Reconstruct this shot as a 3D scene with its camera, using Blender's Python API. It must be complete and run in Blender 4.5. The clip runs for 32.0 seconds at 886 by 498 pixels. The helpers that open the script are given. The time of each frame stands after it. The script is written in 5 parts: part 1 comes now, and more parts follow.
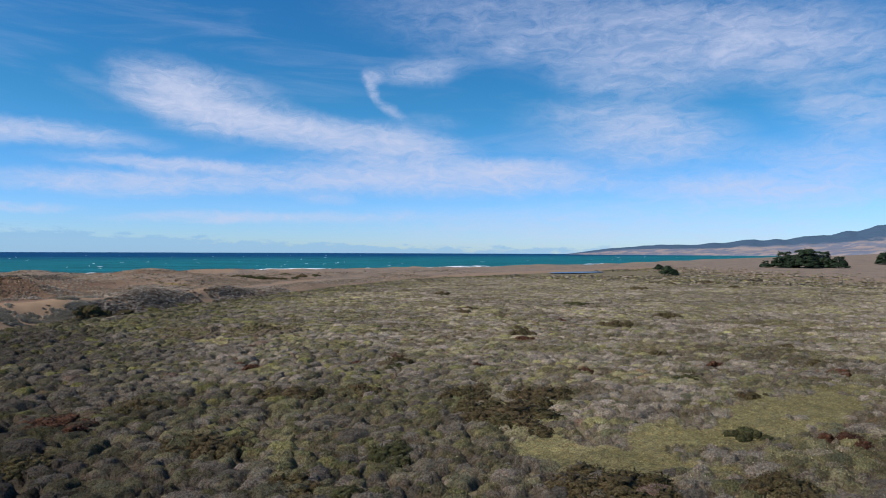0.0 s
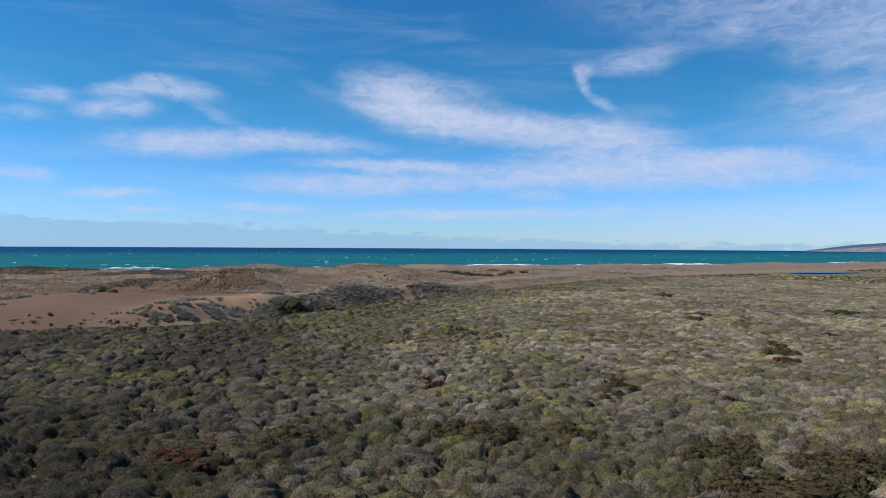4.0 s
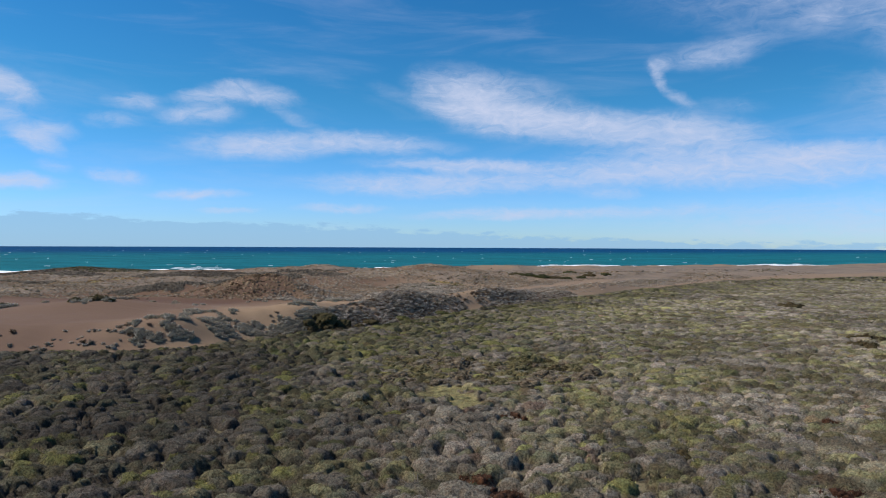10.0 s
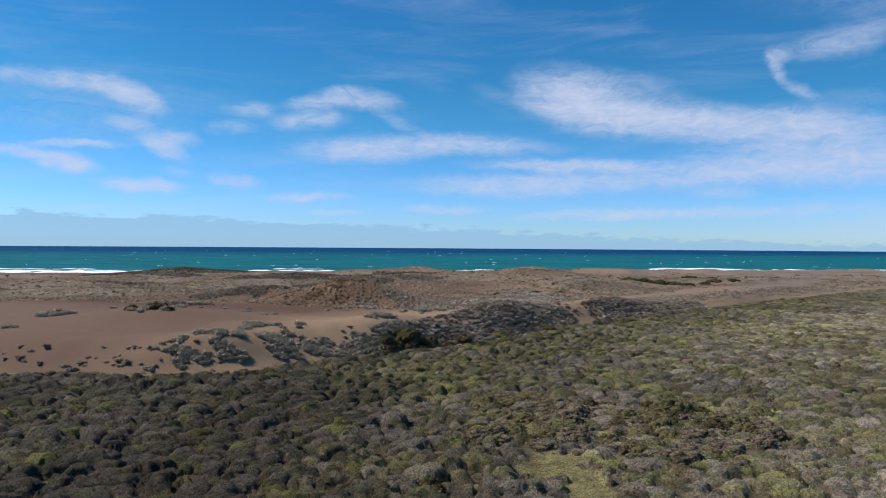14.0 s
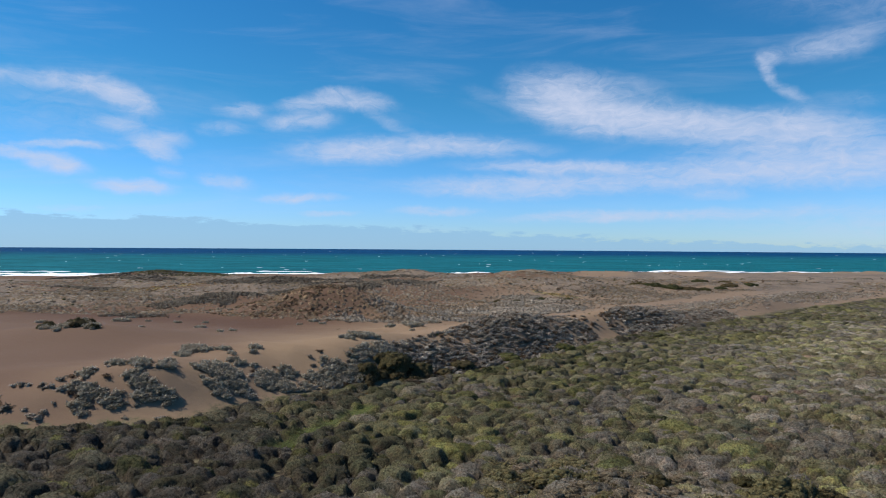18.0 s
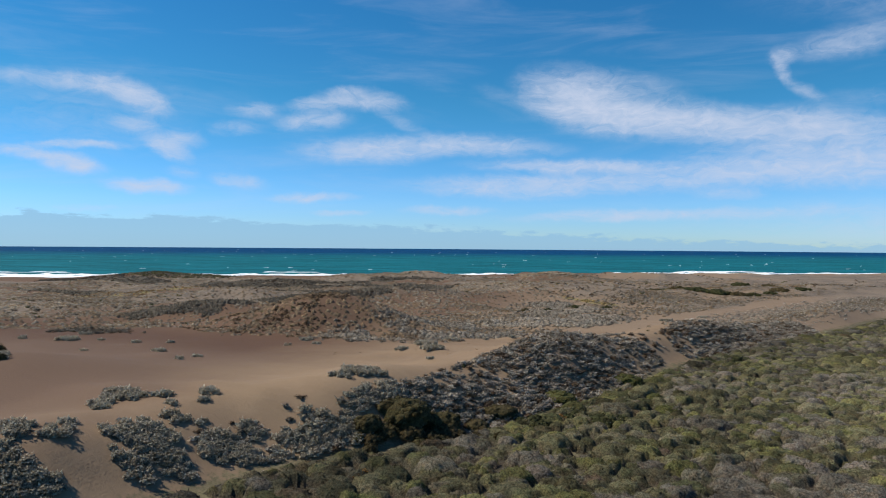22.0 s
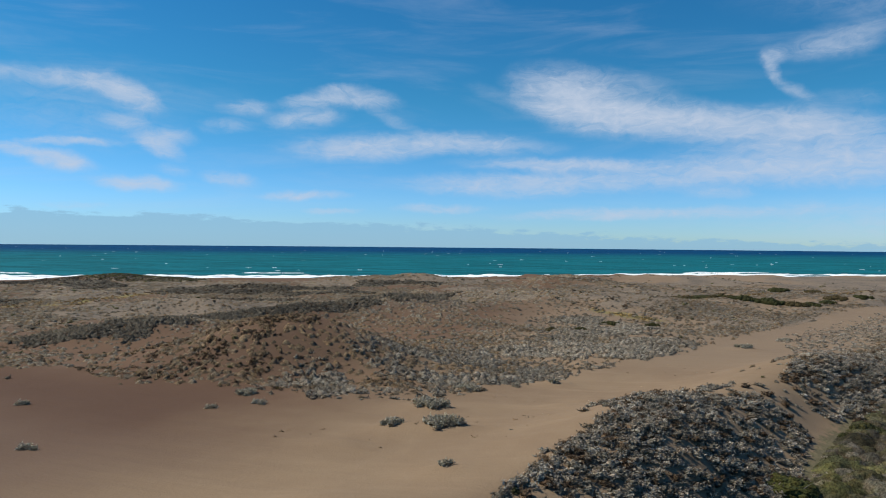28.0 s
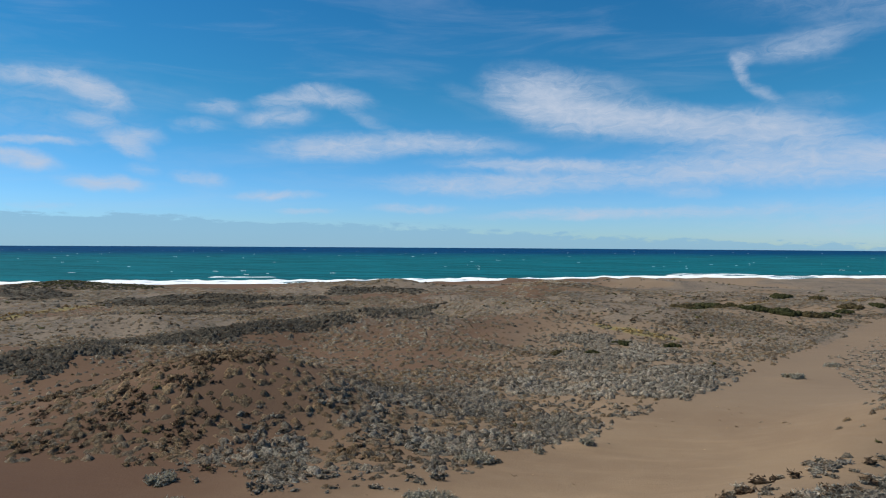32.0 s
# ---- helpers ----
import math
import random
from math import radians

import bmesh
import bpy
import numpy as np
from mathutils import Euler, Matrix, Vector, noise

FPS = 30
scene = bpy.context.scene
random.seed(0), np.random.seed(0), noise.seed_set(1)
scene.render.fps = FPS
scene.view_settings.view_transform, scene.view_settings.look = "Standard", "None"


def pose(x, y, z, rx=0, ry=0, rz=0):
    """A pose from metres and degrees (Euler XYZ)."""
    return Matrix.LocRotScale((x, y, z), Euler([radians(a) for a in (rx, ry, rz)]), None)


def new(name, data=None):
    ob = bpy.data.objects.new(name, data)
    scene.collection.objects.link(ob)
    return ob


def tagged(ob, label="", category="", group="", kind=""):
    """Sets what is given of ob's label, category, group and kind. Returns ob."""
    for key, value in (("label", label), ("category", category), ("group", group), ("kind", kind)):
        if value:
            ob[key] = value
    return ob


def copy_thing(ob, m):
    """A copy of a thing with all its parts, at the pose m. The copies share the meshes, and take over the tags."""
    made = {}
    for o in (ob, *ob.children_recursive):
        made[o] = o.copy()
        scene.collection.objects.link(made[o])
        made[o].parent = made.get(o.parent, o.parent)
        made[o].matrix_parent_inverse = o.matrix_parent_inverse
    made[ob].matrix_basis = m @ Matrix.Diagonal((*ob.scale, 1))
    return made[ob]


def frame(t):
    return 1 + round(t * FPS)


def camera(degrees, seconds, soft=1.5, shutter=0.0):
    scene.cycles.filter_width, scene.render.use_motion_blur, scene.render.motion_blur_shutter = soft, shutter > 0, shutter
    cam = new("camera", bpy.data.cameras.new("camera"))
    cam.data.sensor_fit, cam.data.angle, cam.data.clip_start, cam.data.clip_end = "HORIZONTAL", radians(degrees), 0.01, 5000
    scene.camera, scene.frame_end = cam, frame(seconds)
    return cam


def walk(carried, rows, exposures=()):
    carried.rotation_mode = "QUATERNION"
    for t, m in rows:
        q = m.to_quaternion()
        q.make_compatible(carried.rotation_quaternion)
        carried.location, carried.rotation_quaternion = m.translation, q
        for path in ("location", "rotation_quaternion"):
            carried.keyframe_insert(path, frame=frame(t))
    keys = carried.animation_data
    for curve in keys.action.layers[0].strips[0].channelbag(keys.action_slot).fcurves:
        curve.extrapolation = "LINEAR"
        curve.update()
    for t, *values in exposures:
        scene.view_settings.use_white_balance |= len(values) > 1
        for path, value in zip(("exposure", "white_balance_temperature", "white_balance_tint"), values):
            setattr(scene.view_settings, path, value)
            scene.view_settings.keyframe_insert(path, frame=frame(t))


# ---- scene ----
cam = camera(66.02, 32.0, soft=1.0)

# seconds, place, yaw (to the left), pitch (up), roll (lean to the left)
PATH = [
    (0, -1.87, -33.93, 16.04, -13.04, 0.15, 0.24),
    (0.5, -1.51, -31.73, 16.00, -11.47, 0.10, 0.23),
    (1, -1.16, -29.50, 15.96, -9.89, 0.04, 0.23),
    (1.5, -0.83, -27.21, 15.92, -9.15, -0.01, 0.23),
    (2, -0.53, -24.84, 15.88, -9.10, -0.06, 0.24),
    (2.5, -0.25, -22.39, 15.85, -6.53, -0.12, 0.26),
    (3, 0.02, -19.88, 15.81, -0.55, -0.17, 0.28),
    (3.5, 0.28, -17.31, 15.78, 4.10, -0.22, 0.30),
    (5.5, 0.57, -5.70, 15.61, 4.73, -0.33, 0.34),
    (6, 0.29, -2.85, 15.58, 4.83, -0.36, 0.34),
    (6.5, -0.01, -0.00, 15.56, 5.07, -0.38, 0.33),
    (7, -0.32, 2.84, 15.54, 5.20, -0.39, 0.31),
    (7.5, -0.65, 5.67, 15.53, 5.37, -0.39, 0.29),
    (8, -0.97, 8.50, 15.52, 5.20, -0.38, 0.28),
    (8.5, -1.31, 11.31, 15.52, 5.03, -0.36, 0.27),
    (9, -1.67, 14.10, 15.53, 5.36, -0.34, 0.26),
    (9.5, -2.05, 16.87, 15.54, 8.06, -0.33, 0.25),
    (10, -2.46, 19.61, 15.55, 10.40, -0.33, 0.25),
    (10.5, -2.91, 22.35, 15.56, 11.76, -0.34, 0.26),
    (11, -3.39, 25.07, 15.58, 12.34, -0.36, 0.27),
    (11.5, -3.90, 27.79, 15.60, 12.34, -0.37, 0.29),
    (12, -4.45, 30.49, 15.62, 13.08, -0.37, 0.31),
    (12.5, -5.04, 33.17, 15.64, 15.61, -0.36, 0.33),
    (13, -5.67, 35.83, 15.66, 18.90, -0.34, 0.35),
    (13.5, -6.36, 38.47, 15.68, 18.93, -0.31, 0.37),
    (14, -7.09, 41.09, 15.70, 18.94, -0.28, 0.38),
    (14.5, -7.86, 43.69, 15.72, 18.95, -0.25, 0.37),
    (16.5, -11.57, 53.85, 15.71, 18.83, -0.17, 0.35),
    (17, -12.55, 56.40, 15.71, 18.52, -0.16, 0.35),
    (17.5, -13.55, 58.97, 15.71, 18.31, -0.16, 0.37),
    (18, -14.56, 61.57, 15.71, 18.29, -0.16, 0.39),
    (18.5, -15.59, 64.19, 15.73, 18.63, -0.16, 0.40),
    (19, -16.65, 66.84, 15.74, 19.34, -0.16, 0.40),
    (19.5, -17.73, 69.54, 15.76, 19.51, -0.17, 0.40),
    (20, -18.85, 72.26, 15.79, 19.46, -0.18, 0.40),
    (20.5, -20.00, 75.03, 15.82, 19.43, -0.20, 0.40),
    (21, -21.19, 77.82, 15.85, 19.40, -0.21, 0.40),
    (21.5, -22.40, 80.62, 15.88, 19.30, -0.21, 0.41),
    (22, -23.62, 83.43, 15.91, 19.27, -0.22, 0.42),
    (22.5, -24.83, 86.24, 15.94, 19.23, -0.23, 0.43),
    (23, -26.02, 89.04, 15.96, 19.21, -0.24, 0.44),
    (23.5, -27.19, 91.82, 15.98, 19.09, -0.25, 0.46),
    (24, -28.35, 94.57, 16.00, 19.04, -0.26, 0.47),
    (24.5, -29.49, 97.29, 16.02, 18.97, -0.28, 0.48),
    (25, -30.62, 99.99, 16.05, 18.94, -0.29, 0.49),
    (25.5, -31.74, 102.66, 16.07, 18.84, -0.30, 0.49),
    (27.5, -35.80, 112.56, 16.26, 18.67, -0.36, 0.51),
    (28, -36.79, 114.92, 16.41, 18.58, -0.36, 0.51),
    (28.5, -37.79, 117.25, 16.59, 18.53, -0.36, 0.50),
    (29, -38.80, 119.56, 16.77, 18.49, -0.34, 0.49),
    (29.5, -39.80, 121.82, 16.95, 18.43, -0.32, 0.47),
    (30, -40.79, 124.03, 17.12, 18.32, -0.31, 0.45),
    (30.5, -41.76, 126.19, 17.28, 18.32, -0.32, 0.43),
    (31, -42.71, 128.31, 17.43, 18.26, -0.34, 0.41),
    (31.5, -43.65, 130.40, 17.57, 17.35, -0.35, 0.39),
    (32, -44.58, 132.47, 17.71, 16.42, -0.35, 0.36),
]
EXPOSURES = [(0.0, 0.2, 6500, 14), (3.0, 0.2, 6500, 13.5), (12.0, 0.2, 6520, 11.5), (22.0, 0.2, 6680, 8), (25.0, 0.2, 6820, 4), (28.0, 0.1, 6720, 4.5), (32.0, 0.04, 6660, 4.5)]
walk(cam, [(t, pose(x, y, z, 90 + p, -r, w)) for t, x, y, z, w, p, r in PATH], EXPOSURES)

SKY_LOW, SKY_HIGH = (0.49, 0.785, 1.42), (0.345, 0.82, 0.96)
SKY_STRENGTH, SKY_SAT, CLOUD_GAIN = 0.1, 1.3, 1.0
SAND_A, SAND_B, SAND_C = (0.192, 0.132, 0.085), (0.226, 0.158, 0.1), (0.25, 0.182, 0.12)
SAND_BACK = (0.122, 0.075, 0.049)
SAND_RED = (0.089, 0.051, 0.034)
SEA_NEAR, SEA_FAR = (0.007, 0.108, 0.138), (0.002, 0.044, 0.122)
CLOUD_COLOUR, BANK_COLOUR = (4.9, 5.6, 7.3), (2.45, 4.5, 6.7)

# ---- light: sky, cirrus and sun ----
SUN_AZ, SUN_EL = 101.0, 48.0  # degrees left of +y, and up
sun_dir = Vector((-math.sin(radians(SUN_AZ)) * math.cos(radians(SUN_EL)), math.cos(radians(SUN_AZ)) * math.cos(radians(SUN_EL)), math.sin(radians(SUN_EL))))
lamp = bpy.data.lights.new("sun", "SUN")
lamp.energy, lamp.angle, lamp.color = 5.0, radians(0.5), (1.0, 0.93, 0.83)
sun = new("sun", lamp)
sun.rotation_euler = sun_dir.to_track_quat("Z", "Y").to_euler()

world = bpy.data.worlds.new("sky")
scene.world = world
world.use_nodes = True
wt = world.node_tree
wt.nodes.clear()


class Graph:
    """A short way to chain shader nodes of one tree."""

    def __init__(self, tree):
        self.t = tree

    def node(self, kind, **ins):
        n = self.t.nodes.new(kind)
        for k, v in ins.items():
            key = int(k[1:]) if k[0] == "i" and k[1:].isdigit() else k.replace("_", " ")
            if isinstance(v, bpy.types.NodeSocket):
                self.t.links.new(v, n.inputs[key])
            else:
                n.inputs[key].default_value = v
        return n

    def math(self, op, a, b=0.0, c=0.0, clamp=False):
        n = self.node("ShaderNodeMath", i0=a, i1=b, i2=c)
        n.operation, n.use_clamp = op, clamp
        return n.outputs[0]

    def vec(self, op, a, b, c=(0, 0, 0)):
        n = self.t.nodes.new("ShaderNodeVectorMath")
        n.operation = op
        for i, v in enumerate((a, b, c)):
            if isinstance(v, bpy.types.NodeSocket):
                self.t.links.new(v, n.inputs[i])
            else:
                n.inputs[i].default_value = v
        return n.outputs[0]

    def mapping(self, vec, kind="POINT", loc=(0, 0, 0), rot=0.0, scale=(1, 1, 1)):
        n = self.node("ShaderNodeMapping", Vector=vec)
        n.vector_type = kind
        n.inputs["Location"].default_value, n.inputs["Rotation"].default_value, n.inputs["Scale"].default_value = loc, (0, 0, rot), scale
        return n.outputs[0]

    def mix(self, f, a, b, blend="MIX"):
        n = self.t.nodes.new("ShaderNodeMix")
        n.data_type, n.blend_type = "RGBA", blend
        for key, v in ((0, f), (6, a), (7, b)):
            if isinstance(v, bpy.types.NodeSocket):
                self.t.links.new(v, n.inputs[key])
            else:
                n.inputs[key].default_value = v if key == 0 else (*v[:3], 1.0)
        return n.outputs[2]

    def noise(self, vec, scale, detail=4.0, rough=0.55, distort=0.0):
        n = self.node("ShaderNodeTexNoise", Scale=scale, Detail=detail, Roughness=rough, Distortion=distort)
        if vec is not None:
            self.t.links.new(vec, n.inputs["Vector"])
        return n.outputs

    def ramp(self, fac, lo, hi, a=0.0, b=1.0):
        n = self.node("ShaderNodeMapRange", i0=fac, i1=lo, i2=hi, i3=a, i4=b)
        n.interpolation_type = "SMOOTHSTEP"
        return n.outputs[0]


g = Graph(wt)
sky = g.node("ShaderNodeTexSky")
sky.sky_type, sky.sun_disc, sky.sun_elevation, sky.sun_rotation = "NISHITA", False, radians(SUN_EL), radians(-SUN_AZ)
sky.altitude, sky.air_density, sky.dust_density, sky.ozone_density = 20.0, 1.0, 0.05, 2.6
sky_col = g.node("ShaderNodeHueSaturation", Saturation=SKY_SAT, Value=1.0, Color=sky.outputs[0]).outputs[0]
direction = g.node("ShaderNodeTexCoord").outputs["Generated"]
sep = g.node("ShaderNodeSeparateXYZ", Vector=direction)
azi = g.math("MULTIPLY", g.math("ARCTAN2", g.math("MULTIPLY", sep.outputs[0], -1.0), sep.outputs[1]), 57.2958)
ele = g.math("MULTIPLY", g.math("ARCSINE", sep.outputs[2]), 57.2958)
flat = g.node("ShaderNodeCombineXYZ", X=azi, Y=ele, Z=0.0).outputs[0]
sky_col = g.mix(1.0, sky_col, g.mix(g.ramp(ele, 0.0, 13.0), SKY_LOW, SKY_HIGH), "MULTIPLY")
# fibres of the cirrus, drawn out sideways
fibre_vec = g.mapping(flat, rot=radians(7), scale=(0.16, 1.0, 1.0))
fibres = g.noise(fibre_vec, 1.0, 7.0, 0.6, 0.5)[0]
bend = g.vec("ADD", g.noise(flat, 0.2, 3.0, 0.5)[1], g.vec("MULTIPLY", g.noise(flat, 0.9, 6.0, 0.62)[1], (0.5, 0.7, 0.0)))
shift = g.vec("MULTIPLY_ADD", bend, (1.7, 0.8, 0.0), flat)
shift = g.vec("SUBTRACT", shift, (1.27, 0.68, 0.0))
# bearing, height, half length, half width (degrees), tilt, thickness
CIRRUS_COMET = [
    (8.7, 12.5, 4.0, 1.5, -10, 0.72), (5.8, 10.8, 5.5, 1.3, -9, 0.82), (-0.7, 9.8, 6.0, 1.2, -10, 0.7), (-8.6, 8.9, 6.5, 1.2, -7, 0.78), (4.2, 13.0, 4.3, 0.87, -14, 0.3), (14.1, 12.2, 2.4, 0.45, -20, 0.15),
    (-11.4, 14.8, 3.6, 0.76, 5, 0.42), (-7.0, 14.3, 0.8, 0.52, 11, 0.5), (-6.8, 13.3, 1.0, 0.36, -62, 0.5), (-8.6, 11.6, 1.7, 0.36, -30, 0.3), (-12.2, 10.8, 2.3, 0.47, -4, 0.14), (25.3, 7.9, 5.7, 0.79, 1, 0.62),
]
CIRRUS_BANDS_WEST = [
    (18.0, 8.4, 7.8, 0.7, -2, 0.62), (8.3, 6.6, 8.0, 0.46, -1, 0.68), (-7.4, 6.1, 7.8, 1.09, -5, 0.62), (-8.3, 7.2, 4.5, 0.4, -5, 0.3), (12.7, 5.0, 8.8, 0.75, 0, 0.62), (0.9, 5.5, 9.7, 0.8, 0, 0.5),
    (-3.5, 4.2, 1.9, 0.35, -1, 0.4), (18.9, 3.0, 3.3, 0.28, 0, 0.5), (27.8, 2.7, 1.9, 0.19, 1, 0.4), (30.5, 4.0, 3.2, 0.32, 1, 0.6), (-0.9, 2.7, 14.3, 0.35, 1, 0.38),
]
CIRRUS_WISPS_SOUTH = [
    (34.7, 10.8, 1.6, 0.48, 3, 0.5), (29.8, 11.6, 2.4, 0.45, 6, 0.5), (25.9, 12.0, 3.2, 0.58, -4, 0.6), (30.1, 10.3, 2.8, 0.58, 7, 0.55), (27.3, 12.7, 1.5, 0.31, 5, 0.4), (23.1, 10.5, 2.5, 0.37, -24, 0.22),
    (36.2, 9.3, 1.8, 0.44, 2, 0.32), (49.0, 11.8, 4.2, 0.51, 1, 0.32), (45.6, 11.8, 2.6, 0.65, -5, 0.5), (43.2, 11.2, 2.0, 0.75, -28, 0.62), (43.8, 9.2, 1.5, 0.5, 2, 0.5), (47.9, 7.3, 3.4, 0.24, 4, 0.55),
]
CIRRUS_PUFFS_SOUTH = [
    (41.2, 8.1, 2.2, 0.56, 2, 0.55), (41.2, 7.3, 1.5, 0.52, -17, 0.6), (50.9, 6.5, 2.3, 0.36, -6, 0.6), (48.0, 5.9, 1.9, 0.53, -9, 0.8), (42.7, 4.5, 2.6, 0.47, -3, 0.75), (35.9, 5.2, 1.7, 0.45, -5, 0.5),
    (40.1, 5.6, 1.2, 0.35, -4, 0.22), (46.7, 2.7, 1.8, 0.21, 2, 0.28), (46.7, 9.9, 7.2, 2.43, 6, 0.14),
]
CIRRUS_VEILS_NORTH = [
    (-28.6, 10.4, 7.6, 1.24, -6, 0.5), (-29.4, 8.4, 7.2, 1.34, -5, 0.46), (-17.3, 6.9, 6.4, 0.7, 0, 0.55), (-18.6, 6.0, 9.6, 1.1, 0, 0.6), (-37.8, 4.7, 10.6, 1.06, -3, 0.55), (-36.9, 16.2, 1.4, 0.36, -9, 0.3),
    (-35.5, 15.2, 1.5, 0.74, 16, 0.25), (-28.6, 13.8, 6.4, 1.7, -6, 0.36), (-18.3, 16.4, 1.3, 0.78, 13, 0.22), (-44.0, 9.9, 4.4, 1.38, -12, 0.42), (-42.9, 6.6, 5.5, 1.42, -6, 0.42), (-28.2, 17.3, 20.3, 2.6, -6, 0.4),
    (-40.2, 14.7, 8.5, 2.2, -15, 0.36), (-26.4, 2.1, 22.0, 1.55, 0, 0.3), (5.3, 2.7, 6.0, 0.36, 1, 0.4),
]
clear = None
for caz, cel, half, wide, tilt, thick in CIRRUS_COMET + CIRRUS_BANDS_WEST + CIRRUS_WISPS_SOUTH + CIRRUS_PUFFS_SOUTH + CIRRUS_VEILS_NORTH:
    # bearing grows to the left, so the tilt is mirrored
    m = g.mapping(shift, "TEXTURE", (caz, cel, 0), radians(-tilt), (half * 1.4 + 0.4, wide * 1.85, 1.0))
    ball = g.node("ShaderNodeTexGradient", Vector=m)
    ball.gradient_type = "SPHERICAL"
    gap = g.ramp(ball.outputs[1], 0.0, 0.85, 1.0, 1.0 - 0.95 * thick)
    clear = gap if clear is None else g.math("MULTIPLY", clear, gap)
cloud = g.math("SUBTRACT", 1.0, clear)
# feathered edges and faint streaks, and a thin veil over the rest of the sky
feather = g.noise(g.mapping(shift, rot=radians(10), scale=(0.42, 1.2, 1.0)), 1.0, 8.0, 0.66, 1.0)[0]
grain_ = g.math("ADD", g.math("MULTIPLY_ADD", fibres, 0.4, -0.2), g.math("MULTIPLY_ADD", feather, 1.1, -0.57))
torn = g.math("MULTIPLY", grain_, g.math("MULTIPLY", g.math("MULTIPLY", cloud, g.math("SUBTRACT", 1.2, cloud)), 2.9))
cloud = g.math("ADD", cloud, torn, clamp=True)
veil = g.math("MULTIPLY", g.ramp(g.noise(fibre_vec, 0.4, 6.0, 0.6, 0.6)[0], 0.45, 0.85), 0.22)
cloud = g.math("SUBTRACT", 1.0, g.math("MULTIPLY", g.math("SUBTRACT", 1.0, cloud), g.math("SUBTRACT", 1.0, veil)))
cloud = g.math("MULTIPLY", cloud, CLOUD_GAIN, clamp=True)
lit = g.mix(cloud, sky_col, CLOUD_COLOUR)
# low grey-blue bank over the sea
edge = g.math("MULTIPLY_ADD", g.noise(g.mapping(flat, scale=(0.35, 1.3, 1.0)), 1.0, 7.0, 0.65)[0], 2.6, -1.3)
top = g.ramp(azi, -20.0, 45.0, 0.2, 2.2)
bank = g.ramp(g.math("SUBTRACT", g.math("ADD", top, edge), ele), -0.12, 0.25)
lit = g.mix(g.math("MULTIPLY", bank, 0.75), lit, BANK_COLOUR)
back = g.node("ShaderNodeBackground", Color=lit, Strength=SKY_STRENGTH)
out = g.node("ShaderNodeOutputWorld", Surface=back.outputs[0])

# ---- materials ----
def material(name):
    m = bpy.data.materials.new(name)
    m.use_nodes = True
    m.node_tree.nodes.clear()
    return m, Graph(m.node_tree)


def finish(m, gr, colour, rough=0.9, bump=None, strength=0.5, distance=0.05, spec=0.2, through_light=0.0):
    b = gr.node("ShaderNodeBsdfPrincipled", Roughness=rough)
    b.inputs["Specular IOR Level"].default_value = spec
    if isinstance(colour, bpy.types.NodeSocket):
        gr.t.links.new(colour, b.inputs["Base Color"])
    else:
        b.inputs["Base Color"].default_value = (*colour, 1)
    if bump is not None:
        n = gr.node("ShaderNodeBump", Strength=strength, Distance=distance, Height=bump)
        gr.t.links.new(n.outputs[0], b.inputs["Normal"])
    surface = b.outputs[0]
    if through_light:
        tr = gr.node("ShaderNodeBsdfTranslucent")
        if isinstance(colour, bpy.types.NodeSocket):
            gr.t.links.new(colour, tr.inputs["Color"])
        else:
            tr.inputs["Color"].default_value = (*colour, 1)
        mx = gr.node("ShaderNodeMixShader", i0=through_light, i1=surface, i2=tr.outputs[0])
        surface = mx.outputs[0]
    gr.node("ShaderNodeOutputMaterial", Surface=surface)
    return m


def leaf_material(name, tint=None, spread=0.24, rough=0.75):
    """Foliage: each tuft takes its own shade; the colour of the kind of plant comes with the mesh or the object."""
    m, gr = material(name)
    if tint is None:
        a = gr.node("ShaderNodeAttribute")
        a.attribute_name = "tint"
        base = a.outputs["Color"]
    else:
        info = gr.node("ShaderNodeObjectInfo")
        base = gr.mix(info.outputs["Random"], tint[0], tint[1])
    geo = gr.node("ShaderNodeNewGeometry")
    shade = gr.math("MULTIPLY_ADD", geo.outputs["Random Per Island"], spread * 2, 1.0 - spread)
    pos = geo.outputs["Position"]
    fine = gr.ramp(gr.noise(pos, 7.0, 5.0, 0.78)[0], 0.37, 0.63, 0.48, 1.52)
    dry = gr.mix(1.0, base, (1.1, 0.97, 0.9), "MULTIPLY")
    base = gr.mix(gr.ramp(gr.noise(pos, 2.2, 4.0, 0.65)[0], 0.42, 0.62), base, dry)
    base = gr.mix(1.0, base, gr.node("ShaderNodeCombineColor", Red=shade, Green=shade, Blue=shade).outputs[0], "MULTIPLY")
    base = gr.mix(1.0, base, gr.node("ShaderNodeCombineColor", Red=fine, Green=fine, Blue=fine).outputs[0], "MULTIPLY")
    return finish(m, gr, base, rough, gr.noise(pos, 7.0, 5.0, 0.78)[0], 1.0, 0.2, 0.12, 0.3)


MAT = {}
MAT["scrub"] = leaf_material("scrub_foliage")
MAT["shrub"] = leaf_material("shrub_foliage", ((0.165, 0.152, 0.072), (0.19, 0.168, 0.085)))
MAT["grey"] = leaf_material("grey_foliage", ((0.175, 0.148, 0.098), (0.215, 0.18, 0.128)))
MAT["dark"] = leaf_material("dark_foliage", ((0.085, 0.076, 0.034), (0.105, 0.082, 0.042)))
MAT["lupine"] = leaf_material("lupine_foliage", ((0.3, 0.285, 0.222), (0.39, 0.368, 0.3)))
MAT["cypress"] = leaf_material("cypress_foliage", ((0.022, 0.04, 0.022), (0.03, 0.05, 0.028)))

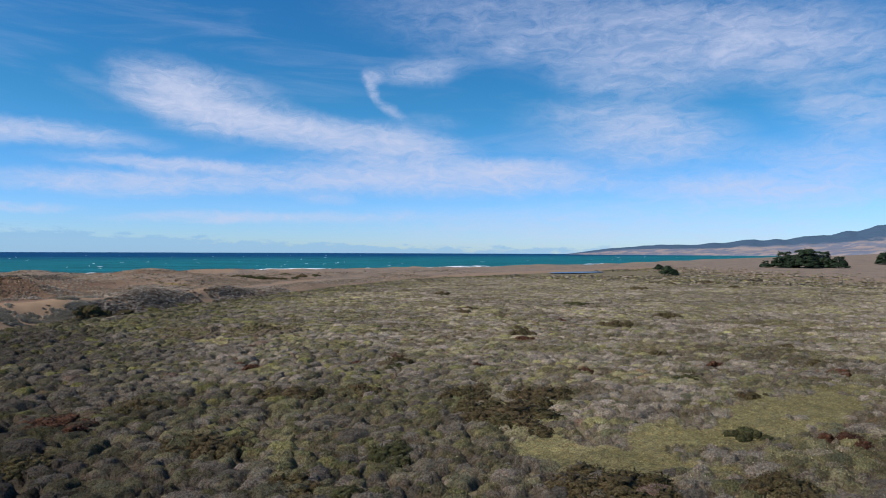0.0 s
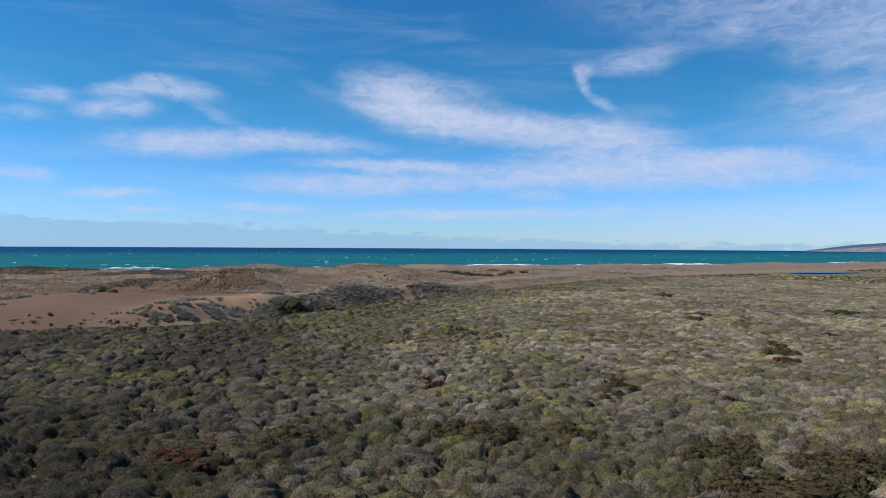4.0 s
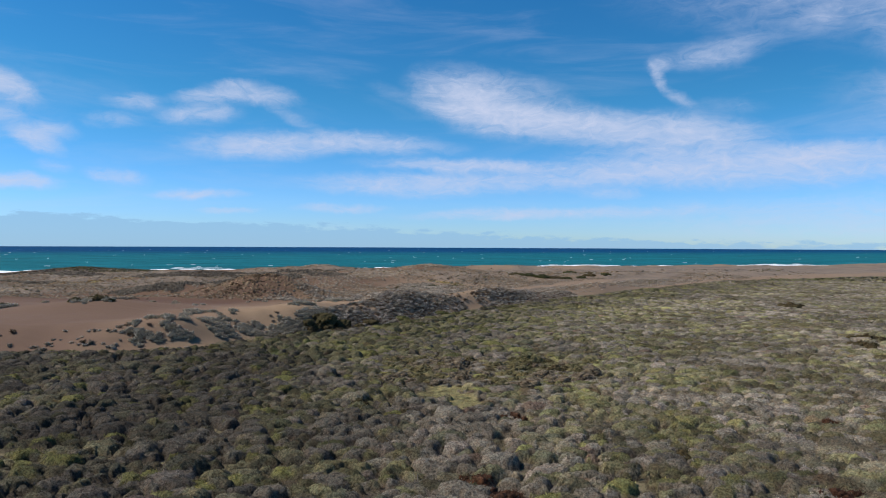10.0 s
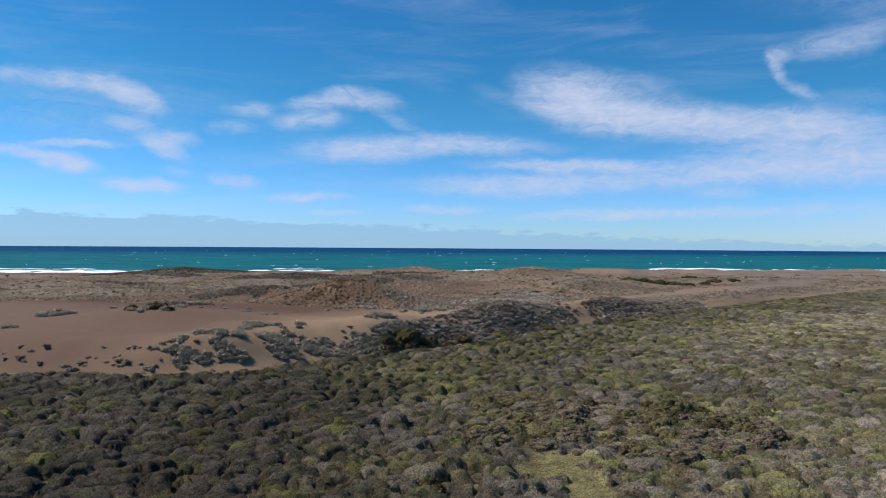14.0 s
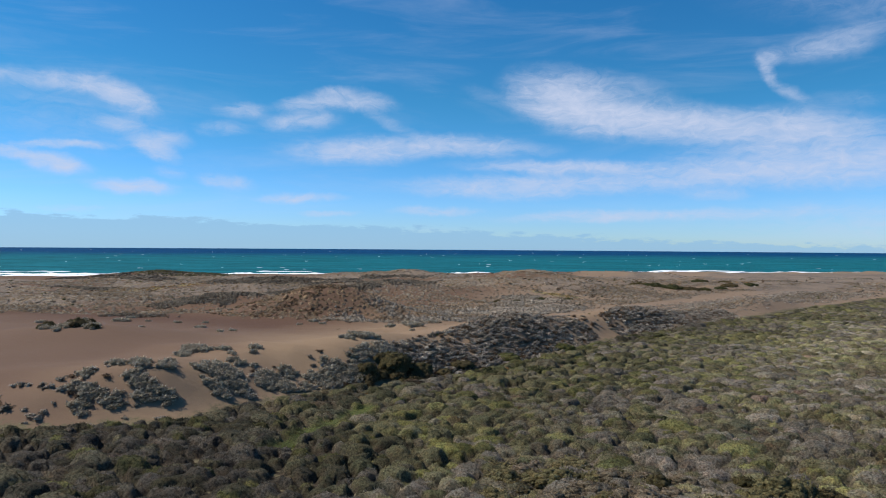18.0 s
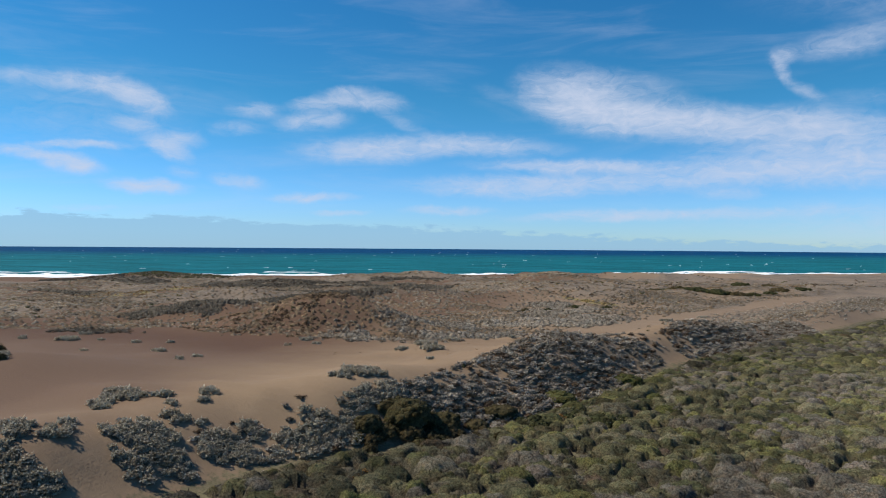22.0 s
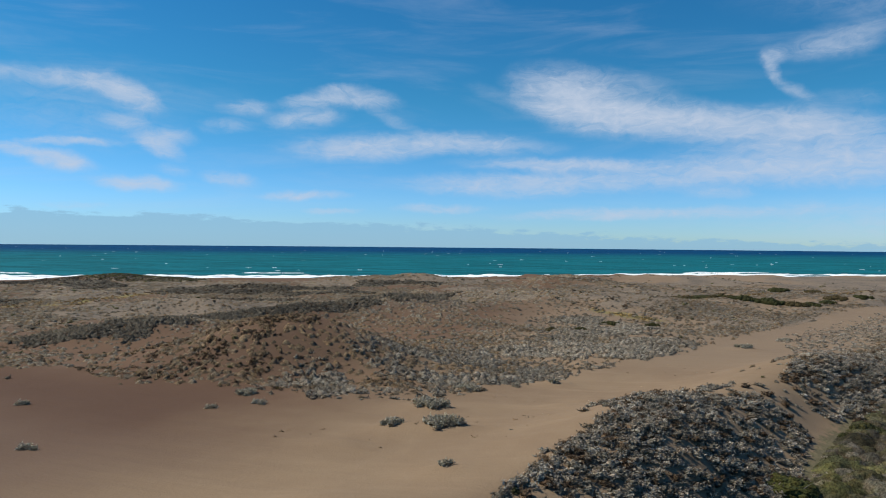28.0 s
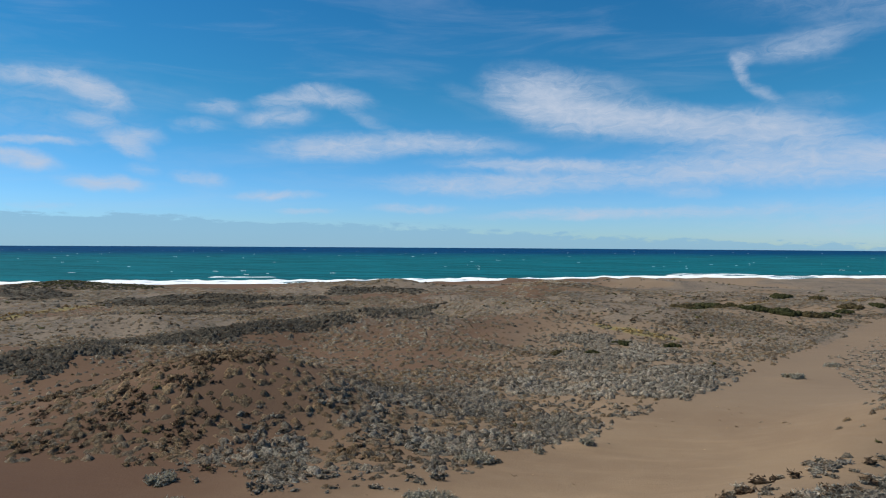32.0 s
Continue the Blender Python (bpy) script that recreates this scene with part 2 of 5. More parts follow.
m, gr = material("weathered_wood")
pos = gr.node("ShaderNodeNewGeometry").outputs["Position"]
MAT["wood"] = finish(m, gr, gr.mix(gr.noise(pos, 20.0)[0], (0.16, 0.13, 0.11), (0.34, 0.31, 0.28)), 0.85, gr.noise(pos, 60.0)[0], 0.4, 0.02)

# the land's sheet: sand, plant litter, dry grass and dune mat by the cover stored with it
m, gr = material("coastal_ground")
geo = gr.node("ShaderNodeNewGeometry")
pos = geo.outputs["Position"]
cov = gr.node("ShaderNodeAttribute")
cov.attribute_name = "cover"
cs = gr.node("ShaderNodeSeparateColor", Color=cov.outputs["Color"])
big, mid, fine = gr.noise(pos, 0.045, 5.0)[0], gr.noise(pos, 0.5, 5.0)[0], gr.noise(pos, 6.0, 4.0, 0.65)[0]
sand = gr.mix(gr.ramp(big, 0.35, 0.65), SAND_A, SAND_B)
sand = gr.mix(gr.ramp(mid, 0.4, 0.75, 0.0, 0.3), sand, SAND_C)
wind = gr.noise(gr.mapping(pos, rot=radians(-38), scale=(0.12, 1.0, 1.0)), 0.45, 5.0, 0.6)[0]
sand = gr.mix(gr.ramp(wind, 0.5, 0.75, 0.0, 0.25), sand, (0.31, 0.22, 0.14))
px = gr.node("ShaderNodeSeparateXYZ", Vector=pos).outputs[0]
py = gr.node("ShaderNodeSeparateXYZ", Vector=pos).outputs[1]
sand = gr.mix(gr.ramp(gr.math("MULTIPLY_ADD", big, 30.0, py), 205.0, 240.0, 0.0, 0.6), sand, (0.19, 0.14, 0.1))
west = gr.ramp(gr.math("MULTIPLY_ADD", big, 20.0, px), -66.0, -42.0, 1.0, 0.0)
sand = gr.mix(west, sand, gr.mix(gr.ramp(gr.math("MULTIPLY_ADD", big, 24.0, py), 174.0, 194.0), gr.mix(gr.ramp(gr.math("MULTIPLY_ADD", big, 24.0, py), 156.0, 174.0), (0.126, 0.082, 0.058), SAND_RED), SAND_BACK))
sand = gr.mix(gr.ramp(fine, 0.45, 0.8, 0.0, 0.2), sand, (0.12, 0.08, 0.055))
litter = gr.mix(gr.ramp(mid, 0.35, 0.65), (0.12, 0.1, 0.065), (0.16, 0.135, 0.08))
litter = gr.mix(gr.ramp(fine, 0.4, 0.7), litter, (0.085, 0.078, 0.042))
grass = gr.mix(gr.ramp(mid, 0.35, 0.65), (0.23, 0.17, 0.085), (0.175, 0.15, 0.065))
heath = gr.math("ADD", gr.math("MULTIPLY", gr.noise(pos, 1.5, 4.0, 0.65)[0], 0.6), gr.math("MULTIPLY", gr.noise(pos, 4.5, 3.0, 0.6)[0], 0.4))
mat_ = gr.mix(gr.ramp(heath, 0.4, 0.56), (0.148, 0.12, 0.094), (0.2, 0.154, 0.114))
mat_ = gr.mix(gr.ramp(gr.noise(pos, 0.085, 4.0, 0.6)[0], 0.42, 0.6), mat_, gr.mix(gr.ramp(heath, 0.42, 0.6), (0.105, 0.09, 0.075), (0.175, 0.136, 0.105)))
rag = gr.math("MULTIPLY_ADD", gr.noise(pos, 1.3, 5.0, 0.7)[0], 0.9, -0.45)
def ragged(s):
    return gr.ramp(gr.math("ADD", s, rag), 0.4, 0.6)
col = gr.mix(ragged(cs.outputs[2]), sand, mat_)
col = gr.mix(ragged(cs.outputs[1]), col, grass)
col = gr.mix(ragged(cs.outputs[0]), col, litter)
ripple = gr.node("ShaderNodeTexWave", Vector=gr.mapping(pos, rot=radians(20)), Scale=1.6, Distortion=6.0, Detail=2.0)
rough_heath = gr.math("MULTIPLY", gr.math("MULTIPLY", heath, 5.0), cs.outputs[2])
hgt = gr.math("ADD", gr.math("MULTIPLY_ADD", wind, 3.0, rough_heath), gr.math("MULTIPLY_ADD", ripple.outputs[1], 0.012, gr.math("MULTIPLY", fine, 0.6)))
MAT["ground"] = finish(m, gr, col, 0.95, hgt, 0.5, 0.12, 0.1)

m, gr = material("sea_water")
pos = gr.node("ShaderNodeNewGeometry").outputs["Position"]
depth = gr.node("ShaderNodeAttribute")
depth.attribute_name = "depth"
streak = gr.mapping(pos, rot=radians(30), scale=(0.25, 1.0, 1.0))
patch = gr.noise(streak, 0.006, 5.0, 0.6)[0]
wcol = gr.mix(gr.ramp(gr.math("ADD", depth.outputs["Fac"], gr.math("MULTIPLY_ADD", patch, 0.5, -0.25)), 0.05, 0.9), SEA_NEAR, SEA_FAR)
chop = gr.ramp(gr.math("ADD", gr.noise(streak, 0.035, 6.0, 0.7)[0], gr.math("MULTIPLY_ADD", gr.noise(pos, 0.16, 4.0, 0.7)[0], 0.5, -0.25)), 0.38, 0.64, 0.74, 1.22)
wcol = gr.mix(1.0, wcol, gr.node("ShaderNodeCombineColor", Red=chop, Green=chop, Blue=chop).outputs[0], "MULTIPLY")
waves = gr.math("ADD", gr.noise(streak, 0.09, 6.0, 0.7)[0], gr.math("MULTIPLY", gr.noise(pos, 0.8, 4.0)[0], 0.25))
MAT["sea"] = finish(m, gr, wcol, 0.9, waves, 0.8, 1.6, 0.04)

m, gr = material("lagoon_water")
pos = gr.node("ShaderNodeNewGeometry").outputs["Position"]
MAT["lagoon"] = finish(m, gr, (0.03, 0.09, 0.2), 0.35, gr.noise(pos, 0.9, 4.0)[0], 0.4, 0.1, 0.5)

m, gr = material("sea_foam")
pos = gr.node("ShaderNodeNewGeometry").outputs["Position"]
MAT["foam"] = finish(m, gr, gr.mix(gr.noise(pos, 0.4, 5.0)[0], (0.72, 0.78, 0.82), (0.9, 0.92, 0.93)), 0.8, gr.noise(pos, 1.2, 5.0)[0], 0.8, 0.5)

m, gr = material("hazy_headland")
geo = gr.node("ShaderNodeNewGeometry")
pos = geo.outputs["Position"]
cov = gr.node("ShaderNodeAttribute")
cov.attribute_name = "cover"
cs = gr.node("ShaderNodeSeparateColor", Color=cov.outputs["Color"])
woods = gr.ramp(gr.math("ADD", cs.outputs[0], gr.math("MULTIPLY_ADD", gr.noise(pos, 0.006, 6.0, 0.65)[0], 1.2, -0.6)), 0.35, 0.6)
# the haze of distance is painted into these bluish base colours
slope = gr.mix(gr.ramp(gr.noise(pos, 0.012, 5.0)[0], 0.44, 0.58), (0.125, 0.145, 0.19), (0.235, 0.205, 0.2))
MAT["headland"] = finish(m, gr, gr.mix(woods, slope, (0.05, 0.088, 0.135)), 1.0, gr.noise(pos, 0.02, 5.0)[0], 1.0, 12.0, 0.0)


# ---- shaping helpers ----
def hash01(ix, iy, seed):
    h = (ix.astype(np.int64) * 374761393 + iy.astype(np.int64) * 668265263 + seed * 974634777) & 0xFFFFFFFF
    h = ((h ^ (h >> 13)) * 1274126177) & 0xFFFFFFFF
    return ((h ^ (h >> 16)) & 0xFFFFFF) / float(0xFFFFFF)


def vnoise(x, y, seed=0):
    """Smooth noise from 0 to 1 with cells one unit wide."""
    x0, y0 = np.floor(x), np.floor(y)
    fx, fy = x - x0, y - y0
    fx, fy = fx * fx * (3 - 2 * fx), fy * fy * (3 - 2 * fy)
    a, b = hash01(x0, y0, seed), hash01(x0 + 1, y0, seed)
    c, d = hash01(x0, y0 + 1, seed), hash01(x0 + 1, y0 + 1, seed)
    return (a * (1 - fx) + b * fx) * (1 - fy) + (c * (1 - fx) + d * fx) * fy


def fbm(x, y, size, seed=0, octaves=4, gain=0.5):
    v, amp, tot = 0.0, 1.0, 0.0
    for o in range(octaves):
        k = 2.0**o / size
        v = v + amp * vnoise(x * k + 17.3 * o, y * k - 9.1 * o, seed + o)
        tot += amp
        amp *= gain
    return v / tot


def smooth(v, lo, hi):
    u = np.clip((v - lo) / (hi - lo), 0, 1)
    return u * u * (3 - 2 * u)


def near_line(x, y, line):
    """Distance from a polyline of (x, y, half width), less the half width there."""
    best = np.full(np.shape(x), 1e9)
    for (ax, ay, aw), (bx, by, bw) in zip(line[:-1], line[1:]):
        dx, dy = bx - ax, by - ay
        u = np.clip(((x - ax) * dx + (y - ay) * dy) / (dx * dx + dy * dy), 0, 1)
        best = np.minimum(best, np.hypot(x - ax - u * dx, y - ay - u * dy) - (aw + u * (bw - aw)))
    return best


SEA = -3.0
# foot of the dunes, where the scrub ends; beyond it to the west lies sand
EDGE = [(-400, 20), (-160, 84), (-110, 94), (-85, 100), (-66, 104.5), (-56, 111), (-50.5, 126), (-42, 135), (-35, 150), (-29.5, 164), (-24, 180), (-18, 194),
        (-8, 213), (9, 240), (24, 270), (60, 330), (140, 400), (300, 520), (700, 830), (2000, 1900)]
# outer line of the surf
SHORE = [(-5000, -1900), (-900, 150), (-394, 390), (-230, 475), (-125, 547), (-45, 622), (115, 690), (365, 815), (555, 968), (1093, 1360), (1600, 1800), (5000, 3600)]


def beyond_edge(x, y):
    """Metres past the foot of the dunes, seaward positive."""
    best, sign = np.full(np.shape(x), 1e9), np.zeros(np.shape(x))
    for (ax, ay), (bx, by) in zip(EDGE[:-1], EDGE[1:]):
        dx, dy = bx - ax, by - ay
        u = np.clip(((x - ax) * dx + (y - ay) * dy) / (dx * dx + dy * dy), 0, 1)
        d = np.hypot(x - ax - u * dx, y - ay - u * dy)
        s = np.where(dx * (y - ay) - dy * (x - ax) > 0, 1.0, -1.0)
        sign = np.where(d < best, s, sign)
        best = np.minimum(best, d)
    return best * sign


def inland(x, y):
    """Metres landward of the waterline."""
    sx, sy = zip(*SHORE)
    return (np.interp(x, sx, sy) - 70.0 - y) * 0.84


# centre, height, half length, half width, bearing of the length from the x axis
DUNES = [
    (-49, 137, 1.9, 9, 5, 50), (-37.3, 166.5, 2.9, 10.5, 5.6, 68), (-23, 199, 3.2, 14, 5, 62), (8, 250, 2.2, 16, 7, 58),
    (-80, 187, 5.6, 9, 7, 25), (-71.5, 180, -1.3, 6, 4, 30), (-93, 178, 1.5, 10, 5, 12), (-130, 205, 1.6, 20, 9, -8), (-118, 199, 1.6, 13, 6, 45), (-107, 234, 3.4, 16, 6, 48), (-89, 250, 3.2, 11, 6, 22), (-134, 244, 2.8, 16, 8, 15), (-150, 222, 1.6, 18, 10, 0),
    (-86, 131, 2.0, 10, 5, 20), (-61, 115, 1.4, 7, 4, 30), (-65, 284, 4.6, 25, 15, 8), (-77, 372, 4.2, 15, 9, 0), (-135, 374, 3.0, 18, 10, 0),
    (-105, 330, 1.8, 22, 10, 0), (-46, 425, 2.2, 26, 10, 10), (-243, 338, 2.5, 19, 10, 15), (-180, 300, 2.0, 24, 12, 10), (-20, 300, 1.0, 20, 10, 30),
    (40, 360, 1.6, 26, 10, 35), (100, 420, 1.6, 30, 12, 35),
]
# small drifts gathered by plants on the bare sand: place, height, half width
MOUNDS = [(-55.3, 130.6, 0.7, 0.8), (-52.7, 162.8, 0.7, 1.3), (-56.6, 170.6, 0.5, 1.3), (-49, 151.8, 0.4, 0.7), (-56.4, 162, 0.45, 1.0), (-58, 156, 0.35, 1.0), (-67, 128, 0.9, 2.2),
          (-61.4, 131.9, 0.6, 1.4), (-52.9, 143.7, 0.6, 1.6), (-49, 189.6, 0.4, 0.9), (-26.2, 227.4, 0.4, 1.2), (-46, 176, 0.35, 0.8), (-44, 180, 0.3, 0.7), (-40, 186, 0.3, 0.7), (-80.4, 147, 0.3, 1.2)]
SAND_FLAT = [(-190, 112, 10), (-150, 122, 16), (-112, 136, 26), (-100, 144, 26), (-76, 147, 23), (-61, 153, 14), (-50, 170, 9), (-39, 194, 8), (-25, 222, 8), (-8, 256, 8), (3, 284, 7), (13, 306, 6), (30, 332, 5), (46, 360, 4)]


def height(x, y):
    x, y = np.asarray(x, float), np.asarray(y, float)
    off, land = beyond_edge(x, y), inland(x, y)
    sandy = smooth(off + 3.0 * (vnoise(x / 7, y / 7, 5) - 0.5), -1.0, 9.0)
    level = 0.9 + 2.5 / (1 + np.exp((y - 168) / 11))
    level = level - 0.9 * smooth(-x, 160, 330)
    rough_ = ((fbm(x, y, 34, 11, 4) - 0.5) * 4.2 + (fbm(x * 0.6, y, 13, 13, 3) - 0.5) * 1.5) * smooth(off, 6, 40)
    flat_ = smooth(near_line(x, y, SAND_FLAT), -4, 10)
    z = sandy * (level + rough_ * (0.15 + 0.85 * flat_))
    for cx, cy, h, a, b, rot in DUNES:
        c, s = math.cos(radians(rot)), math.sin(radians(rot))
        u, v = ((x - cx) * c + (y - cy) * s) / a, (-(x - cx) * s + (y - cy) * c) / b
        z = z + h * np.exp(-0.5 * (u * u + v * v)) * smooth(off, -3, 6)
    for cx, cy, h, a in MOUNDS:
        z = z + h * np.exp(-0.5 * (((x - cx) / (a * 1.5)) ** 2 + ((y - cy) / a) ** 2))
    small = (fbm(x, y, 5.0, 31, 3) - 0.5) * 0.55
    z = z + small * (0.25 + 0.75 * sandy * (0.2 + 0.8 * flat_))
    z = z + 0.5 * (fbm(x, y, 60, 41, 3) - 0.5) * (1 - sandy)
    # low hills inland to the north
    z = z + 34 * np.exp(-0.5 * (((x - 1250) / 330) ** 2 + ((y - 640) / 260) ** 2))
    cap = np.interp(land, [-500, -60, 0, 10, 28, 70], [-16, -6, SEA - 0.1, -2.2, 0.8, 30.0])
    return np.minimum(z, cap)


def sheet(name, verts, faces, mat_, smooth_=True, attr=None, sharp=None, parent=None):
    """One mesh object from arrays. attr: name and one colour a vertex. sharp: which faces stay flat."""
    faces = np.asarray(faces)
    me = bpy.data.meshes.new(name)
    n, k = faces.shape
    me.vertices.add(len(verts))
    me.vertices.foreach_set("co", np.ascontiguousarray(verts, np.float32).ravel())
    me.loops.add(n * k)
    me.loops.foreach_set("vertex_index", faces.astype(np.int32).ravel())
    me.polygons.add(n)
    me.polygons.foreach_set("loop_start", np.arange(0, n * k, k, dtype=np.int32))
    me.update(calc_edges=True)
    flags = np.full(n, not smooth_) if sharp is None else sharp
    at = me.attributes.new("sharp_face", "BOOLEAN", "FACE")
    at.data.foreach_set("value", flags.astype(bool))
    if attr is not None:
        key, rgb = attr
        ca = me.attributes.new(key, "FLOAT_COLOR", "POINT")
        ca.data.foreach_set("color", np.concatenate([rgb, np.ones((len(rgb), 1))], 1).astype(np.float32).ravel())
    me.materials.append(mat_)
    ob = new(name, me)
    if parent is not None:
        ob.parent = parent
    return ob


def grid_faces(nx, ny):
    i = np.arange((ny - 1) * nx).reshape(ny - 1, nx)[:, :-1].ravel()
    return np.stack([i, i + 1, i + 1 + nx, i + nx], 1)


def axis(lo, hi, step, far_lo, far_hi, grow=1.1):
    mid_ = list(np.arange(lo, hi + step / 2, step))
    d, v, low = step, lo, []
    while v > far_lo:
        d *= grow
        v -= d
        low.append(max(v, far_lo))
    d, v, high = step, mid_[-1], []
    while v < far_hi:
        d *= grow
        v += d
        high.append(min(v, far_hi))
    return np.array(low[::-1] + mid_ + high)


# ---- the land and the sea ----
xs, ys = axis(-150, 62, 1.15, -4800, 4800, 1.07), axis(92, 300, 1.15, -4700, 4800, 1.07)
gx, gy = np.meshgrid(xs, ys)
gz = height(gx, gy)
off = beyond_edge(gx, gy)
scrub_cover = 1 - smooth(off, -3, 4)
LUPINE_MAT = [(-66, 176, 8), (-55, 198, 12), (-45, 224, 12), (-52, 250, 8)]
OCHRE = [[(-196, 243, 2.5), (-182, 252, 3), (-184, 272, 2.5), (-172, 284, 1.5)], [(-30, 352, 2), (10, 352, 3), (24, 360, 2)]]
YELLOW = [(-53, 267, 1.0), (-47, 264, 2.4), (-40, 259, 1.2)]
bare = 1 - smooth(near_line(gx, gy, SAND_FLAT), -3, 3)
mat_cover = smooth(fbm(gx, gy, 22, 71, 4), 0.33, 0.55) * smooth(off, 8, 30) * (0.3 + 0.7 * smooth(np.hypot(gx + 44, gy - 133), 95, 150)) * (1 - bare)
far_mat = smooth(gx, -20, 30) * smooth(off, 0, 20) * 0.75
mat_cover = np.maximum(mat_cover, far_mat)
CLEARING = [(19, 17, 2.5), (26, 9, 3.5), (31, 17, 4), (50, 25, 4), (62, 32, 4)]
FRESH = [(-42.6, 107, 0.8), (-42.4, 115, 1.2), (-42.1, 121, 0.6)]
GLADE = [(-17, 88, 0.3), (-11, 83, 0.6), (-30, 118, 0.3)]
grass_cover = np.maximum(1 - smooth(near_line(gx, gy, YELLOW), -2, 3), 1 - smooth(np.minimum(near_line(gx, gy, CLEARING), near_line(gx, gy, GLADE)), -1, 1.5))
for line in OCHRE:
    grass_cover = np.maximum(grass_cover, 0.75 * (1 - smooth(near_line(gx, gy, line), -2, 3)))
plain_grass = smooth(gx, 120, 420) * 0.8
mat_cover = np.maximum(mat_cover, plain_grass)
beach = smooth(inland(gx, gy), 30, 70)
scrub_cover = scrub_cover * smooth(near_line(gx, gy, CLEARING) + 2.5 * (fbm(gx, gy, 4, 97, 3) - 0.5), -1.5, 1)
cover = np.stack([scrub_cover * (1 - plain_grass), grass_cover * beach, 0.8 * mat_cover * beach], -1).reshape(-1, 3)
ground = sheet("ground", np.stack([gx, gy, gz], -1).reshape(-1, 3), grid_faces(len(xs), len(ys)), MAT["ground"], attr=("cover", cover))
tagged(ground, "rolling brown dune sand and flat scrubland reaching the shore", "ground", kind="structure")

ang = np.linspace(0, 2 * math.pi, 181)[:-1]
rad = np.concatenate([[1.0], np.geomspace(60, 4860, 46)])
ra, rr = np.meshgrid(ang, rad)
wx, wy = -20 + rr * np.cos(ra), 60 + rr * np.sin(ra)
quads = grid_faces(180, len(rad))
wrap = np.arange(len(rad) - 1) * 180
quads = np.concatenate([quads, np.stack([wrap + 179, wrap, wrap + 180, wrap + 359], 1)])
deep = smooth(-inland(wx, wy), 100, 2000)
sea = sheet("water", np.stack([wx, wy, np.full_like(wx, SEA)], -1).reshape(-1, 3), quads, MAT["sea"], attr=("depth", np.repeat(deep.reshape(-1, 1), 3, 1)))
tagged(sea, "teal ocean water with small wind waves up to the horizon", "sea", kind="structure")

# ---- surf, lagoon and headland ----
def shore_y(x):
    sx, sy = zip(*SHORE)
    return np.interp(x, sx, sy)


def wave_row(name, x0, x1, back, wide, tall, seed, label):
    """One breaking wave: a lumpy white roll with torn edges along the shore."""
    n = max(24, int((x1 - x0) / 1.6))
    px = np.linspace(x0, x1, n)
    py = shore_y(px) - back + 10 * (fbm(px, px * 0, 60, seed, 3) - 0.5)
    fade = np.minimum(smooth(px, x0, x0 + 0.12 * (x1 - x0)), 1 - smooth(px, x1 - 0.12 * (x1 - x0), x1))
    w = wide * 1.35 * fade * np.clip(2.6 * (fbm(px, px * 0 + 3, 16, seed + 5, 4, 0.6) - 0.3), 0.03, 1.4) + 0.2
    h = 0.55 * tall * fade * (0.4 + 1.2 * vnoise(px / 6, px * 0 + 8, seed + 9))
    prof = [(-0.5, 0.0), (-0.42, 0.7), (-0.2, 1.0), (0.1, 0.55), (0.4, 0.2), (0.5, 0.0)]
    v = []
    for k, (u, t) in enumerate(prof):
        jag = (fbm(px, px * 0 + k * 3.7, 5, seed + k, 3) - 0.5) * 0.6
        cx, cy = px + w * (u + jag) * 0.45, py - w * (u + jag)
        v.append(np.stack([cx, cy, SEA - 0.05 + h * t * (0.7 + 0.6 * vnoise(px / 1.7, px * 0 + k, seed + 20 + k))], -1))
    v = np.concatenate(v)
    f = grid_faces(n, len(prof))
    return tagged(sheet(name, v, f, MAT["foam"], True), label, "wave", "breaking waves", "")


for i, (x0, x1, back, wide, tall) in enumerate([
        (-640, -120, 6, 17, 1.3), (-620, 40, 24, 30, 0.9), (-600, 120, 46, 30, 0.6), (-190, 150, 4, 14, 1.2), (-130, 320, 22, 20, 0.8), (-60, 420, 44, 18, 0.5),
        (60, 440, 6, 12, 1.2), (280, 780, 20, 19, 1.0), (340, 900, 46, 24, 0.7), (820, 1300, 20, 14, 1.0), (-900, -560, 18, 14, 1.2),
        (-470, -400, -38, 4, 0.9), (-300, -262, -52, 4, 0.9), (-30, 40, -30, 4, 0.8), (180, 250, -36, 4, 0.8), (420, 500, -30, 5, 0.9), (560, 640, -20, 6, 1.0)]):
    wave_row("breaking_wave", x0, x1, back, wide, tall, 200 + 13 * i, "white breaking wave rolling in to the beach")

# whitecaps out at sea
rng = np.random.default_rng(5)
cv, cf, count = [], [], 0
for i in range(240):
    r, a = 480 + 2600 * rng.random() ** 1.7, radians(rng.uniform(35, 160))
    x, y = r * math.cos(a), r * math.sin(a)
    if inland(np.array(x), np.array(y)) > -130:
        continue
    l, w = rng.uniform(0.4, 1.9) * (1 + r / 2500), rng.uniform(0.15, 0.4) * (1 + r / 2500)
    k = 7
    t = np.linspace(-1, 1, k)
    up = np.stack([x + t * l + 0.0 * t, y + t * l * 0.35 + w * rng.random(k) * (1 - t * t), np.full(k, SEA + 0.25)], -1)
    lo = np.stack([x + t * l, y + t * l * 0.35 - w * rng.random(k) * (1 - t * t), np.full(k, SEA + 0.03)], -1)
    cv += [up, lo]
    j = np.arange(k - 1)
    cf.append(np.stack([count + j + k, count + j + k + 1, count + j + 1, count + j], 1))
    count += 2 * k
caps = sheet("whitecaps", np.concatenate(cv), np.concatenate(cf), MAT["foam"], True)
tagged(caps, "scattered small white wave crests on the open sea", "whitecap", kind="stuff")

